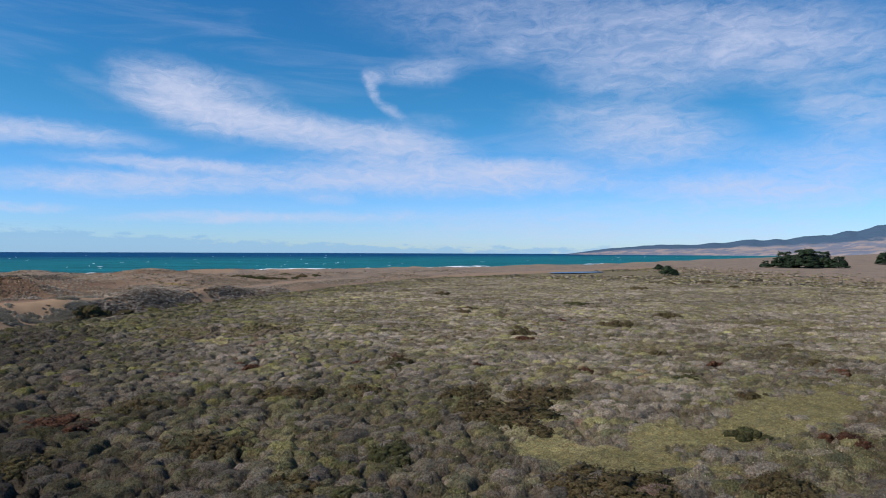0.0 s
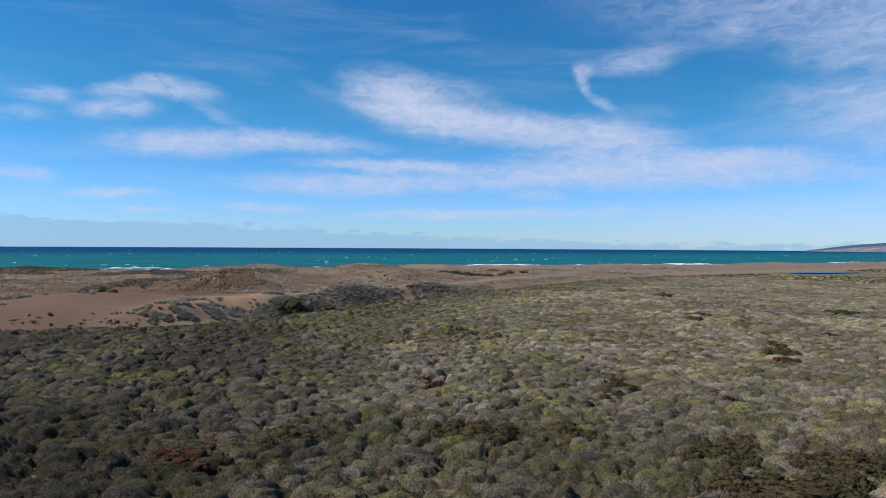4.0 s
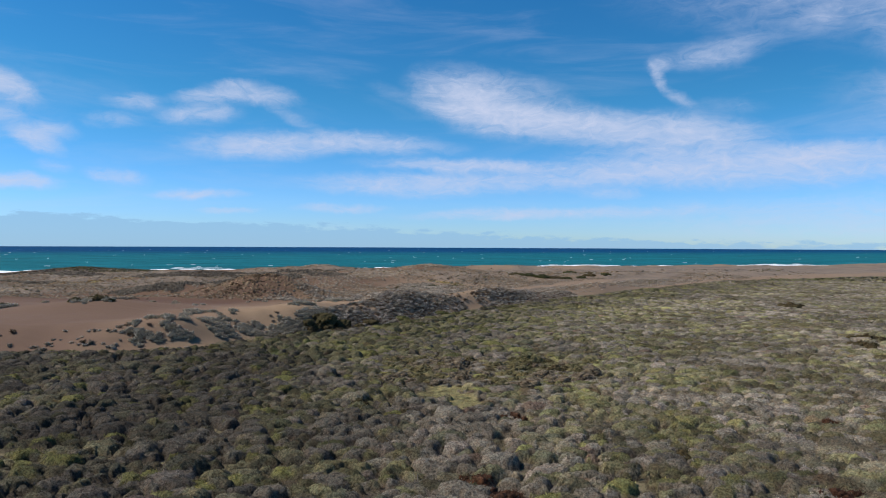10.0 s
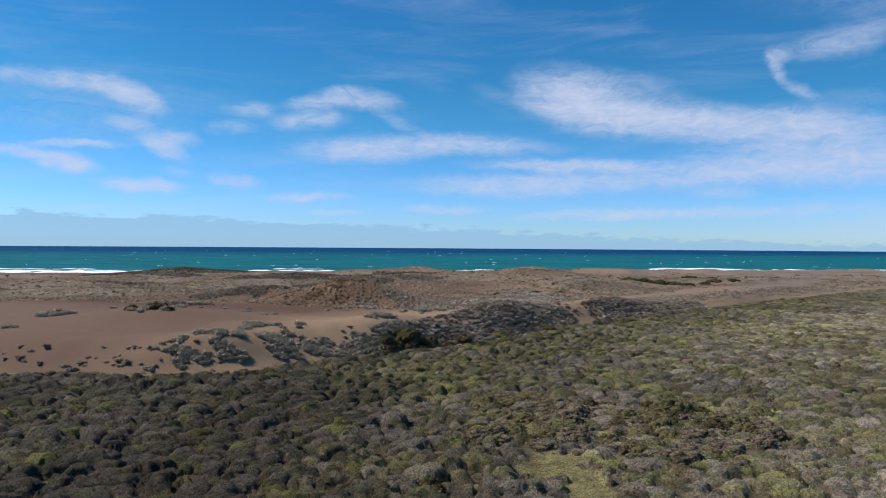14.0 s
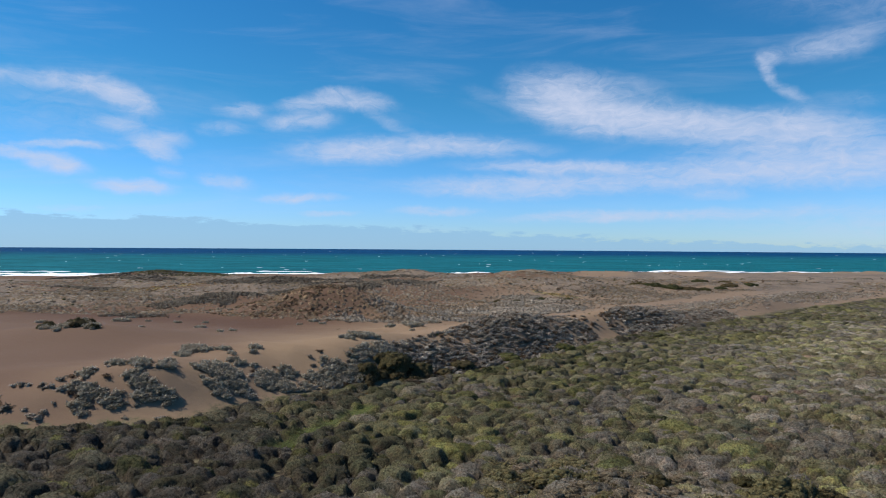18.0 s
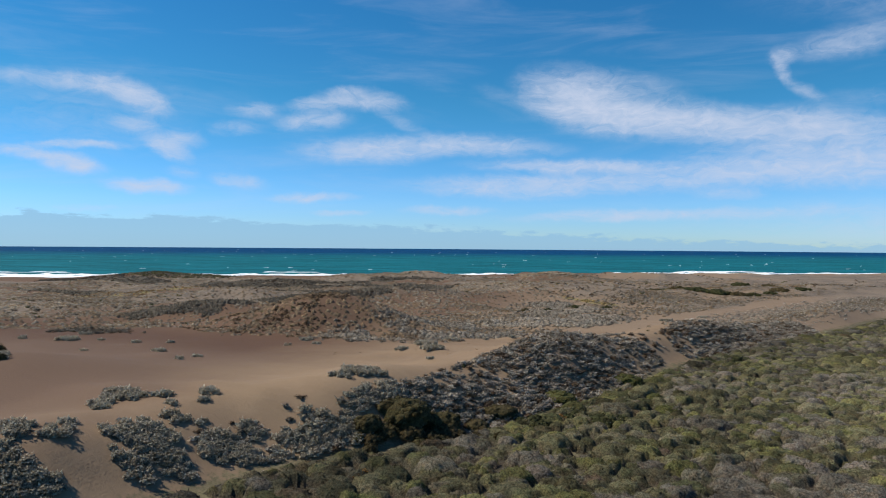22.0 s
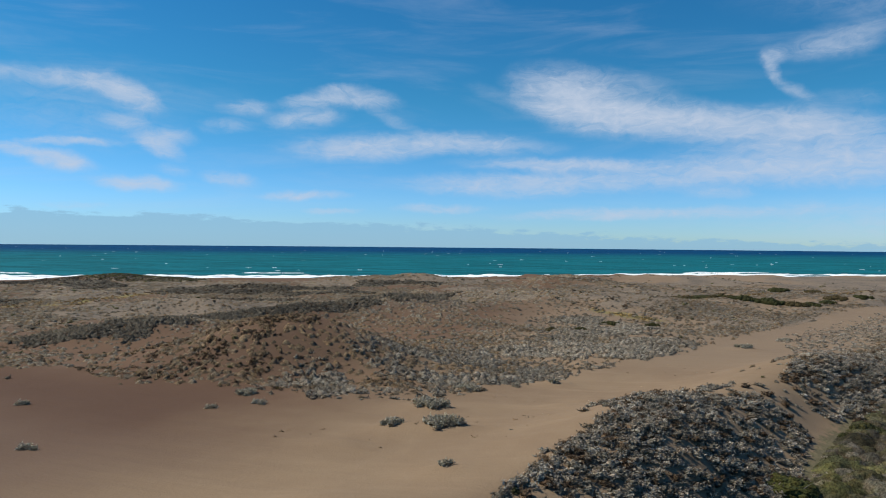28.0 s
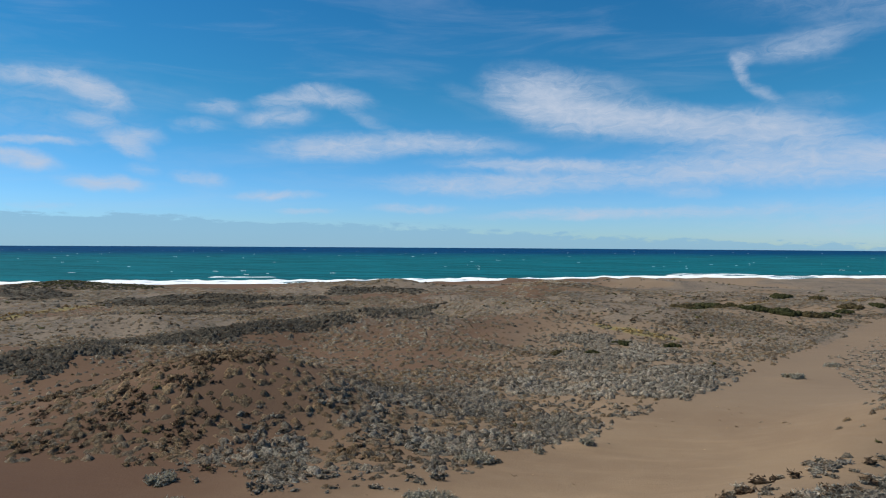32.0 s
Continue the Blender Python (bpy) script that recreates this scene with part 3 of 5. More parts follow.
# lagoon behind the beach
n = 60
a = np.linspace(0, 2 * math.pi, n, endpoint=False)
r = 1 + 0.35 * (np.array([vnoise(np.array(math.cos(q) * 2 + 9), np.array(math.sin(q) * 2 + 4), 3) for q in a]) - 0.5)
lx, ly = 27 * r * np.cos(a), 11 * r * np.sin(a)
c, s = math.cos(radians(25)), math.sin(radians(25))
lag = np.stack([205 + lx * c - ly * s, 428 + lx * s + ly * c, np.full(n, 0.75)], -1)
lag = np.concatenate([lag, [[205, 428, 0.75]]])
lagoon = sheet("lagoon_water", lag, np.stack([np.arange(n), (np.arange(n) + 1) % n, np.full(n, n)], 1), MAT["lagoon"])
tagged(lagoon, "still blue lagoon behind the beach", "lagoon", kind="structure")

# the long headland across the bay
na, nr = 260, 26
ba, br = np.meshgrid(np.linspace(23.5, 85, na), np.linspace(0, 1, nr))
rise = np.interp(ba, [23.5, 27, 31, 36, 42, 46, 50, 60, 85], [4, 40, 62, 80, 116, 172, 205, 270, 350])
prof = np.interp(br, [0, 0.06, 0.35, 0.55, 0.75, 1], [0, 0.16, 0.3, 0.62, 1.0, 0.75])
spur = fbm(ba * 1.0, br * 2.2, 3.0, 301, 5, 0.55)
hz = rise * prof * (0.72 + 0.56 * spur) * np.where(br < 0.02, 0, 1) + SEA - 2
hr = np.interp(ba, [23.5, 45, 85], [4250, 3500, 2800]) + br * np.interp(ba, [23.5, 45, 85], [350, 1100, 1700])
hx, hy = hr * np.sin(np.radians(ba)), hr * np.cos(np.radians(ba))
hcov = np.stack([smooth(br, 0.3, 0.75), br, br], -1).reshape(-1, 3)
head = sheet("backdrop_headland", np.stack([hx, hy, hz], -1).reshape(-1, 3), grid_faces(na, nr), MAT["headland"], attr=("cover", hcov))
tagged(head, "distant blue hazy headland with wooded slopes and pale bluffs", "headland", kind="structure")


# ---- plants ----
def dome(segs, rings, seed, lump, low=-0.15):
    """A closed cap of radius and height one, with broad lumps and smaller knobs."""
    t = np.linspace(0, 2 * math.pi, segs, endpoint=False)
    v = []
    for k in range(rings):
        e = low + (math.pi / 2 - low) * k / rings
        tt = t + 0.5 * (k % 2) * 2 * math.pi / segs
        wob = 1 + lump * (vnoise(np.cos(tt) * 2.2 + seed * 3.1, np.sin(tt) * 2.2 + e * 2, seed) - 0.5) * 2
        if segs > 8:
            wob = wob * (1 + 0.3 * (vnoise(tt * 2.5 + seed, tt * 0 + e * 5.0, seed + 77) - 0.45))
        v.append(np.stack([np.cos(tt) * math.cos(e) * wob, np.sin(tt) * math.cos(e) * wob, np.full(segs, math.sin(e)) * (0.5 + 0.5 * wob)], -1))
    v = np.concatenate(v + [np.array([[0, 0, 1.0]])])
    f = []
    for k in range(rings - 1):
        for j in range(segs):
            a, b, c, d = k * segs + j, k * segs + (j + 1) % segs, (k + 1) * segs + (j + 1) % segs, (k + 1) * segs + j
            f += [(a, b, c), (a, c, d)]
    top = (rings - 1) * segs
    f += [(top + j, top + (j + 1) % segs, rings * segs) for j in range(segs)]
    return v, np.array(f)


def plant(seed, segs, rings, leaves, size, lump=0.25, shrink=0.9, spikes=0.25, low=0.0):
    """A dome of foliage covered with small loose leaf sprays, some of which stand out; radius and height about one."""
    r = np.random.default_rng(seed)
    v, f = dome(segs, rings, seed, lump)
    v = v * shrink
    sharp = np.zeros(len(f), bool)
    if leaves:
        a = r.uniform(0, 2 * math.pi, leaves)
        e = np.arcsin(r.uniform(low, 1.0, leaves))
        out_ = np.stack([np.cos(a) * np.cos(e), np.sin(a) * np.cos(e), np.sin(e)], -1)
        wob = 1 + lump * (vnoise(np.cos(a) * 2.2 + seed * 3.1, np.sin(a) * 2.2 + e * 2, seed) - 0.5) * 2
        knob = 1 + 0.3 * (vnoise(a * 2.5 + seed, e * 5.0, seed + 77) - 0.45)
        root = out_ * (wob * knob * (shrink + r.uniform(-0.02, 0.07, leaves)))[:, None]
        s_ = size * r.uniform(0.6, 1.5, leaves)[:, None]
        facing = out_ + 0.42 * r.normal(size=(leaves, 3)) + np.array([0, 0, 0.35])
        facing /= np.linalg.norm(facing, axis=1)[:, None]
        side = np.cross(facing, r.normal(size=(leaves, 3)))
        side /= np.linalg.norm(side, axis=1)[:, None]
        up = np.cross(facing, side)
        stand_ = r.random(leaves) < spikes
        up[stand_] = (facing + 0.4 * r.normal(size=(leaves, 3)))[stand_]
        tv = np.stack([root - side * s_ * 0.6, root + side * s_ * 0.6, root + up * s_ * 1.3], 1).reshape(-1, 3)
        tf = np.arange(leaves * 3).reshape(-1, 3) + len(v)
        v, f, sharp = np.concatenate([v, tv]), np.concatenate([f, tf]), np.concatenate([sharp, np.ones(leaves, bool)])
    return v, f, sharp


def cushion(seed, puffs, leaves, size, spikes=0.12, core=0.93, loose=0.36, puff=0.36, segs=7, knob=(5, 2)):
    """A rounded bush: a dome closed over by many small puffs of twigs and by loose leaf sprays; radius and height about one."""
    r = np.random.default_rng(seed)
    spots = [(0.0, 0.0, 0.1, 0.8)]
    for k in range(puffs):
        u = (k + 0.5) / puffs
        e, a = math.asin(0.05 + 0.93 * u), 2.39996 * k + r.uniform(-0.35, 0.35)
        q = r.uniform(0.5, 0.7)
        spots.append((q * math.cos(e) * math.cos(a), q * math.cos(e) * math.sin(a), 0.08 + q * math.sin(e) * 0.9, puff * r.uniform(0.7, 1.25)))
    vs, fs, n = [], [], 0
    for k, (cx, cy, cz, cr) in enumerate(spots):
        v, f = dome(segs, 2, seed * 7, 0.2, -0.3) if k == 0 else dome(knob[0], knob[1], seed * 7 + k, 0.3, -0.35)
        w = cr * core
        a = r.uniform(0, 6.28)
        v = np.stack([v[:, 0] * math.cos(a) - v[:, 1] * math.sin(a), v[:, 0] * math.sin(a) + v[:, 1] * math.cos(a), v[:, 2]], -1)
        vs.append(v * (w, w, w * 0.9) + (cx, cy, cz))
        fs.append(f + n)
        n += len(v)
    v, f = np.concatenate(vs), np.concatenate(fs)
    sharp = np.zeros(len(f), bool)
    if leaves:
        w = np.array([cr * cr for _, _, _, cr in spots])
        if puffs > 3:
            w[0] = 0
        own = r.choice(len(spots), leaves, p=w / w.sum())
        c = np.array(spots)[own]
        a, e = r.uniform(0, 2 * math.pi, leaves), np.arcsin(r.uniform(-0.1, 1.0, leaves))
        out_ = np.stack([np.cos(a) * np.cos(e), np.sin(a) * np.cos(e), np.sin(e)], -1)
        root = c[:, :3] + out_ * (c[:, 3] * r.uniform(0.9, 1.1, leaves))[:, None]
        s_ = size * r.uniform(0.6, 1.5, leaves)[:, None]
        facing = out_ + loose * r.normal(size=(leaves, 3)) + np.array([0, 0, 0.3])
        facing /= np.linalg.norm(facing, axis=1)[:, None]
        side = np.cross(facing, r.normal(size=(leaves, 3)))
        side /= np.linalg.norm(side, axis=1)[:, None]
        up = np.cross(facing, side)
        stand_ = r.random(leaves) < spikes
        up[stand_] = (facing + 0.4 * r.normal(size=(leaves, 3)))[stand_]
        tv = np.stack([root - side * s_ * 0.6, root + side * s_ * 0.6, root + up * s_ * 1.2], 1).reshape(-1, 3)
        tf = np.arange(leaves * 3).reshape(-1, 3) + len(v)
        v, f, sharp = np.concatenate([v, tv]), np.concatenate([f, tf]), np.concatenate([sharp, np.ones(leaves, bool)])
    return v, f, sharp


def gather(name, protos, x, y, z, sx, sy, sz, rot, tint, mat_, rng_):
    """Many plants joined into one mesh."""
    pick = rng_.integers(0, len(protos), len(x))
    vs, fs, ss, cs_, base = [], [], [], [], 0
    for k, (pv, pf, ps) in enumerate(protos):
        i = np.nonzero(pick == k)[0]
        if not len(i):
            continue
        co, si = np.cos(rot[i])[:, None], np.sin(rot[i])[:, None]
        vx, vy = pv[None, :, 0] * sx[i, None], pv[None, :, 1] * sy[i, None]
        w = np.stack([x[i, None] + vx * co - vy * si, y[i, None] + vx * si + vy * co, z[i, None] + pv[None, :, 2] * sz[i, None]], -1)
        vs.append(w.reshape(-1, 3))
        fs.append((pf[None] + (base + np.arange(len(i)) * len(pv))[:, None, None]).reshape(-1, 3))
        ss.append(np.tile(ps, len(i)))
        cs_.append(np.repeat(tint[i], len(pv), 0))
        base += len(i) * len(pv)
    return sheet(name, np.concatenate(vs), np.concatenate(fs), mat_, attr=("tint", np.concatenate(cs_)), sharp=np.concatenate(ss))


def scatter(x0, x1, y0, y1, step, rng_, jitter=0.9):
    nx, ny = int((x1 - x0) / step), int((y1 - y0) / step)
    x, y = np.meshgrid(x0 + step * (np.arange(nx) + 0.5), y0 + step * (np.arange(ny) + 0.5))
    x, y = x.ravel(), y.ravel()
    return x + jitter * step * (rng_.random(len(x)) - 0.5), y + jitter * step * (rng_.random(len(x)) - 0.5)


# colours of the scrub's kinds: olive, yellow-green, grey-brown, dark, grey twigs, rust, deep green
KINDS = np.array([(0.186, 0.168, 0.082), (0.21, 0.2, 0.062), (0.19, 0.164, 0.118), (0.09, 0.08, 0.036), (0.28, 0.23, 0.175), (0.14, 0.075, 0.046), (0.1, 0.105, 0.045)])


rng = np.random.default_rng(11)
far_p = [cushion(s, 0, 5, 0.28, 0.3, core=0.95, loose=0.42, segs=6) for s in range(31, 35)]
STRETCH = (-26.0, 2.0, 92.0, 112.0)  # bushes here stand singly


def open_ground(x, y):
    """1 where scrub and grass grow, 0 on the dunes and round the lagoon."""
    return smooth(-beyond_edge(x, y), 0.0, 1.6) * smooth(np.hypot((x - 205) / 62, (y - 420) / 45), 0.95, 1.1)


def meadow(x, y):
    """1 in the grassy clearings between the bushes."""
    d = np.minimum(near_line(x, y, CLEARING), near_line(x, y, GLADE)) + 6.0 * (fbm(x, y, 3, 97, 3) - 0.5) + 5 * smooth(fbm(x, y * 1.4, 5, 99, 2), 0.54, 0.64)
    return 1 - smooth(np.minimum(d, near_line(x, y, FRESH) + 2.0 * (fbm(x, y, 1.5, 96, 2) - 0.4)), -0.6, 1.0)


def openness(x, y):
    """0 by the dunes, where the scrub is tall and dense; 1 on the low, dry plain."""
    return smooth(x + 0.25 * (y - 20), -12, 44) * (0.4 + 0.6 * smooth(-beyond_edge(x, y), 6, 34))


def crowns(x, y, size, seed, lo, hi, share):
    """Domed crowns, one in each cell: height from 0 to 1 and the crown's centre."""
    best, bx, by = np.zeros(len(x)), x.copy(), y.copy()
    ix, iy = np.floor(x / size), np.floor(y / size)
    for i in (-1, 0, 1):
        for j in (-1, 0, 1):
            cx, cy = ix + i, iy + j
            r = size * (lo + (hi - lo) * hash01(cx, cy, seed + 2) ** 1.5)
            tall = (0.55 + 0.45 * hash01(cx, cy, seed + 3)) * (r / (size * hi)) ** 0.5 * (hash01(cx, cy, seed + 4) < share)
            px, py = (cx + 0.05 + 0.9 * hash01(cx, cy, seed)) * size, (cy + 0.05 + 0.9 * hash01(cx, cy, seed + 1)) * size
            u, v = x - px, y - py
            w = 0.25 + 0.9 * (hash01(cx, cy, seed + 5) - 0.5)
            u, v = u * np.cos(w) + v * np.sin(w), (v * np.cos(w) - u * np.sin(w)) * 1.5
            h = tall * np.sqrt(np.clip(1 - ((u * u + v * v) / (r * r)) ** 1.7, 0, 1))
            up = h > best
            best, bx, by = np.where(up, h, best), np.where(up, px, bx), np.where(up, py, by)
    return best, bx, by


def canopy(x, y):
    """Height of the scrub over the ground and its colour."""
    wx, wy = x + 0.7 * (fbm(x, y, 0.8, 611, 2) - 0.5), y + 0.7 * (fbm(x, y, 0.8, 613, 2) - 0.5)
    small, sx, sy = crowns(wx, wy, 1.05, 621, 0.36, 1.0, 0.9)
    large, lx, ly = crowns(wx, wy, 2.5, 631, 0.32, 0.66, 0.5)
    knobs = crowns(x, y, 0.5, 671, 0.5, 0.8, 0.9)[0]
    dry, grass_ = openness(x, y), meadow(x, y)
    small, large = small * (1.0 - 0.36 * dry), large * (1.3 - 0.6 * dry)
    big = large > small
    h = np.maximum(small, large)
    cx, cy = np.where(big, lx, sx), np.where(big, ly, sy)
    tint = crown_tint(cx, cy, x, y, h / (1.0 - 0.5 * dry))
    body = smooth(h, 0.1, 0.45)
    h = h * (1 + 0.5 * (fbm(x, y, 12, 641, 2) - 0.5)) + 0.02 + (0.14 - 0.02 * dry) * knobs * (0.25 + 0.75 * body)
    h = h + 0.09 * (fbm(x, y, 0.34, 651, 2, 0.7) - 0.5)
    h = h * (1 - grass_) + grass_ * (0.04 + 0.34 * fbm(x, y, 0.9, 653, 3, 0.6))
    sward = np.array([0.19, 0.18, 0.076]) + np.array([0.08, 0.068, 0.045]) * fbm(x, y, 3.0, 655, 3)[:, None]
    sward = sward * (0.6 + 0.8 * fbm(x, y, 0.5, 657, 2, 0.8))[:, None]
    fresh = (1 - smooth(near_line(x, y, FRESH), 0.8, 2.0))[:, None]
    sward = sward * (1 - fresh) + np.array([0.115, 0.14, 0.045]) * fresh
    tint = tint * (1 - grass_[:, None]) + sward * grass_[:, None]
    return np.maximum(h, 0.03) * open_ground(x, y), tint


def crown_tint(cx, cy, x, y, h):
    """Each crown has the colour of its kind; kinds grow in patches; low down, twig brown and painted shade darken the
    gaps.
    """
    k = [hash01(np.floor(cx * 37), np.floor(cy * 37), 700 + i) for i in range(4)]
    foot = smooth(beyond_edge(cx, cy), -34, -4) * smooth(cy, 95, 135)
    dry = openness(cx, cy) * (1 - 0.6 * foot)
    south = 1 - smooth(cy, 18, 52)
    green = smooth(0.14 * foot + fbm(cx, cy, 7, 401, 3) + 0.6 * (k[0] - 0.5) - 0.08 * dry, 0.38, 0.6)[:, None]
    lime = (smooth(fbm(cx, cy, 3, 405, 2) + 0.75 * (k[1] - 0.5), 0.54, 0.76) * (1 - 0.55 * dry) * (1 - 0.5 * south) * (1 - 0.3 * foot))[:, None] * green
    t = KINDS[2] * (1 - green) + KINDS[0] * green
    t = t * (1 - lime) + KINDS[1] * lime
    for lo, hi, kind, w in ((0.0, 0.09, 3, 0.75), (0.09, 0.22, 4, 0.45), (0.22, 0.238, 5, 0.55), (0.238, 0.34, 6, 0.6)):
        hit_ = ((k[2] >= lo) & (k[2] < hi))[:, None] * w
        t = t * (1 - hit_) + KINDS[kind] * hit_
    west = (smooth(-(cx + 0.3 * cy) + 5, 0, 22) * (0.8 + 0.4 * (k[1] - 0.5)))[:, None]
    bare_k = 0.62 * west * (1 - 0.85 * lime)
    t = t * (1 - bare_k) + np.array([0.1, 0.086, 0.066]) * bare_k
    t = t * (0.9 + 0.5 * dry[:, None] - (0.5 - 0.26 * smooth(cy, 25, 50))[:, None] * west) * (0.66 + 0.68 * k[3][:, None]) * np.array([0.94, 1.0, 1.1]) * (1 - 0.15 * south - 0.16 * foot)[:, None]
    mats = (smooth(fbm(cx, cy * 1.4, 4.5, 411, 3) + 0.12 * (k[1] - 0.5), 0.57, 0.65) * dry)[:, None] * 0.62
    t = t * (1 - mats) + np.array([0.095, 0.078, 0.04]) * mats
    # darker the lower it lies: gap shade put into the colour, besides twig brown
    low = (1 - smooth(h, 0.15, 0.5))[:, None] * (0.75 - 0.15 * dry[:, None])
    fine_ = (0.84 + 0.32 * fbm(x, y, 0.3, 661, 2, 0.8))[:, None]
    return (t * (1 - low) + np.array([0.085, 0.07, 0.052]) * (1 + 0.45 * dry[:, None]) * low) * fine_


# eye and bearing (left of +y) every few seconds of the flight, to choose how finely each stretch is built
FLIGHT = [(-2, -34, -13), (-1, -26, -9), (0.3, -17, 4), (0.5, -6, 5), (-1, 8, 5), (-2.5, 20, 10), (-4.5, 30, 13), (-8, 44, 19), (-12, 55, 19), (-17, 67, 19), (-23, 83, 19), (-30, 99, 19), (-37, 115, 19), (-44, 132, 17)]


def seen_from(x, y):
    """How near the flight comes to a place that lies in view."""
    best = np.full(np.shape(x), 1e9)
    for ex, ey, w in FLIGHT:
        c, s_ = math.cos(radians(w)), math.sin(radians(w))
        ahead, side = -(x - ex) * s_ + (y - ey) * c, (x - ex) * c + (y - ey) * s_
        ok = (ahead > 26) & (np.abs(side) < 0.68 * ahead + 16)
        best = np.where(ok, np.minimum(best, np.maximum(np.hypot(ahead, side), 36)), best)
    return best


TILE = 16.0


def tiles(area, levels, surface, grows, layers, category, tall=1.0):
    """A low cover of plants in one sheet a distance: crowns from surface(x, y), with loose twigs and sprays standing on them."""
    done, built = set(), [[[], [], [], 0] for _ in levels]
    tx, ty = np.meshgrid(np.arange(area[0], area[1], TILE), np.arange(area[2], area[3], TILE))
    tx, ty = tx.ravel(), ty.ravel()
    close = np.min([seen_from(tx + TILE * a, ty + TILE * b) for a in (0, 0.5, 1) for b in (0, 0.5, 1)], 0)
    for x0, y0, near_ in zip(tx, ty, close):
        level = next((i for i, l_ in enumerate(levels) if near_ < l_[0]), None)
        if level is None or grows(x0 + TILE * np.array([0, 0.5, 1] * 3), y0 + TILE * np.repeat([0, 0.5, 1], 3)).max() <= 0:
            continue
        done.add((x0, y0))
        _, step, fuzz = levels[level]
        n = int(round(TILE / step)) + 1
        x, y = np.meshgrid(np.linspace(x0, x0 + TILE, n), np.linspace(y0, y0 + TILE, n))
        x, y = x.ravel(), y.ravel()
        x = x + step * 0.55 * (hash01(np.round(x * 50), np.round(y * 50), 801) - 0.5)
        y = y + step * 0.55 * (hash01(np.round(x * 50), np.round(y * 50), 803) - 0.5)
        h, t = surface(x, y)
        h = h + step * 0.3 * tall * (hash01(np.round(x * 70), np.round(y * 70), 805) - 0.5) * (h > 0.1)
        v = np.stack([x, y, height(x, y) + h - 0.03], -1)
        f = grid_faces(n, n)
        f = f[(h[f] > 0.02).any(1)]
        f = np.concatenate([f[:, :3], f[:, [0, 2, 3]]])
        # loose twigs and leaf sprays that stand up from the crowns
        m_ = int(fuzz * TILE * TILE)
        own = rng.integers(0, len(x), m_)
        own = own[rng.random(m_) < smooth(h[own] / (tall * (1.0 - 0.45 * openness(x[own], y[own]))), 0.2, 0.6)]
        m_ = len(own)
        p = v[own] + np.stack([rng.normal(0, step * 0.4, m_), rng.normal(0, step * 0.4, m_), np.full(m_, -0.03)], -1)
        a = rng.uniform(0, 6.28, m_)
        big_ = (0.3 + step * 0.45) * rng.uniform(0.5, 1.3, m_)
        side = np.stack([np.cos(a), np.sin(a), np.zeros(m_)], -1) * (0.13 * big_)[:, None]
        up = np.stack([rng.normal(0, 0.16, m_), rng.normal(0, 0.16, m_), np.full(m_, 0.34)], -1) * big_[:, None]
        sv = np.stack([p - side, p + side, p + up], 1).reshape(-1, 3)
        # mostly lighter than the crown below: sunlit tops painted into the tint
        st = np.repeat(t[own] * rng.uniform(0.85, 1.45, (m_, 1)), 3, 0)
        group = built[level]
        group[0] += [v, sv]
        group[1] += [f + group[3], np.arange(3 * m_).reshape(-1, 3) + group[3] + len(v)]
        group[2] += [t, st]
        group[3] += len(v) + 3 * m_
    for (vs, fs, ts, _), (nm, label) in zip(built, layers):
        if vs:
            tagged(sheet(nm, np.concatenate(vs), np.concatenate(fs), MAT["scrub"], attr=("tint", np.concatenate(ts))), label, category, kind="stuff")
    return done


def scrub_surface(x, y):
    h, t = canopy(x, y)
    return h * np.where((x > STRETCH[0]) & (x < STRETCH[1]) & (y > STRETCH[2]) & (y < STRETCH[3]), 0.75, 1.0), t


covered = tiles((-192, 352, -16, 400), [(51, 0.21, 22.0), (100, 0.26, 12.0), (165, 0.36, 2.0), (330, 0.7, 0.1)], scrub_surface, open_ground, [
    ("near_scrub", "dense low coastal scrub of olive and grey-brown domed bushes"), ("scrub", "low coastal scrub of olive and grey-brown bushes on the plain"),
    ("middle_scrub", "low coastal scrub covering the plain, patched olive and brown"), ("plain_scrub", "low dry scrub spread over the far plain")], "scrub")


def scrub(name, x, y, rng_, protos, size, label, tall=1.0):
    keep = open_ground(x, y) > 0.5
    x, y = x[keep], y[keep]
    n = len(x)
    r = size * np.exp(rng_.normal(0, 0.3, n)) * (0.5 + 0.8 * fbm(x, y, 10, 431, 3))
    ob = gather(name, protos, x, y, height(x, y) - 0.05, r * rng_.uniform(0.95, 1.6, n), r * rng_.uniform(0.8, 1.1, n), r * rng_.uniform(0.3, 0.5, n) * tall, rng_.uniform(0, 6.28, n), crown_tint(x, y, x, y, np.full(n, 0.5)), MAT["scrub"], rng_)
    return tagged(ob, label, "scrub", kind="stuff")


x, y = scatter(-220, 620, 60, 620, 3.4, rng)
k = np.array([(q, w) not in covered for q, w in zip(np.floor(x / TILE) * TILE, np.floor(y / TILE) * TILE)])
k &= (x > -120 - 0.5 * y) & (x < 1.1 * y + 60) & (inland(x, y) > 120) & (rng.random(len(x)) > smooth(x, 150, 420))
scrub("far_scrub", x[k], y[k], rng, far_p, 1.8, "far low scrub and grass hummocks on the coastal plain", 0.8)
x, y = scatter(-150, 120, -80, 112, 2.0, rng)
k = np.array([(q, w) not in covered for q, w in zip(np.floor(x / TILE) * TILE, np.floor(y / TILE) * TILE)])
scrub("scrub_inland", x[k], y[k], rng, far_p, 1.55, "low scrub on the plain further inland", 0.8)

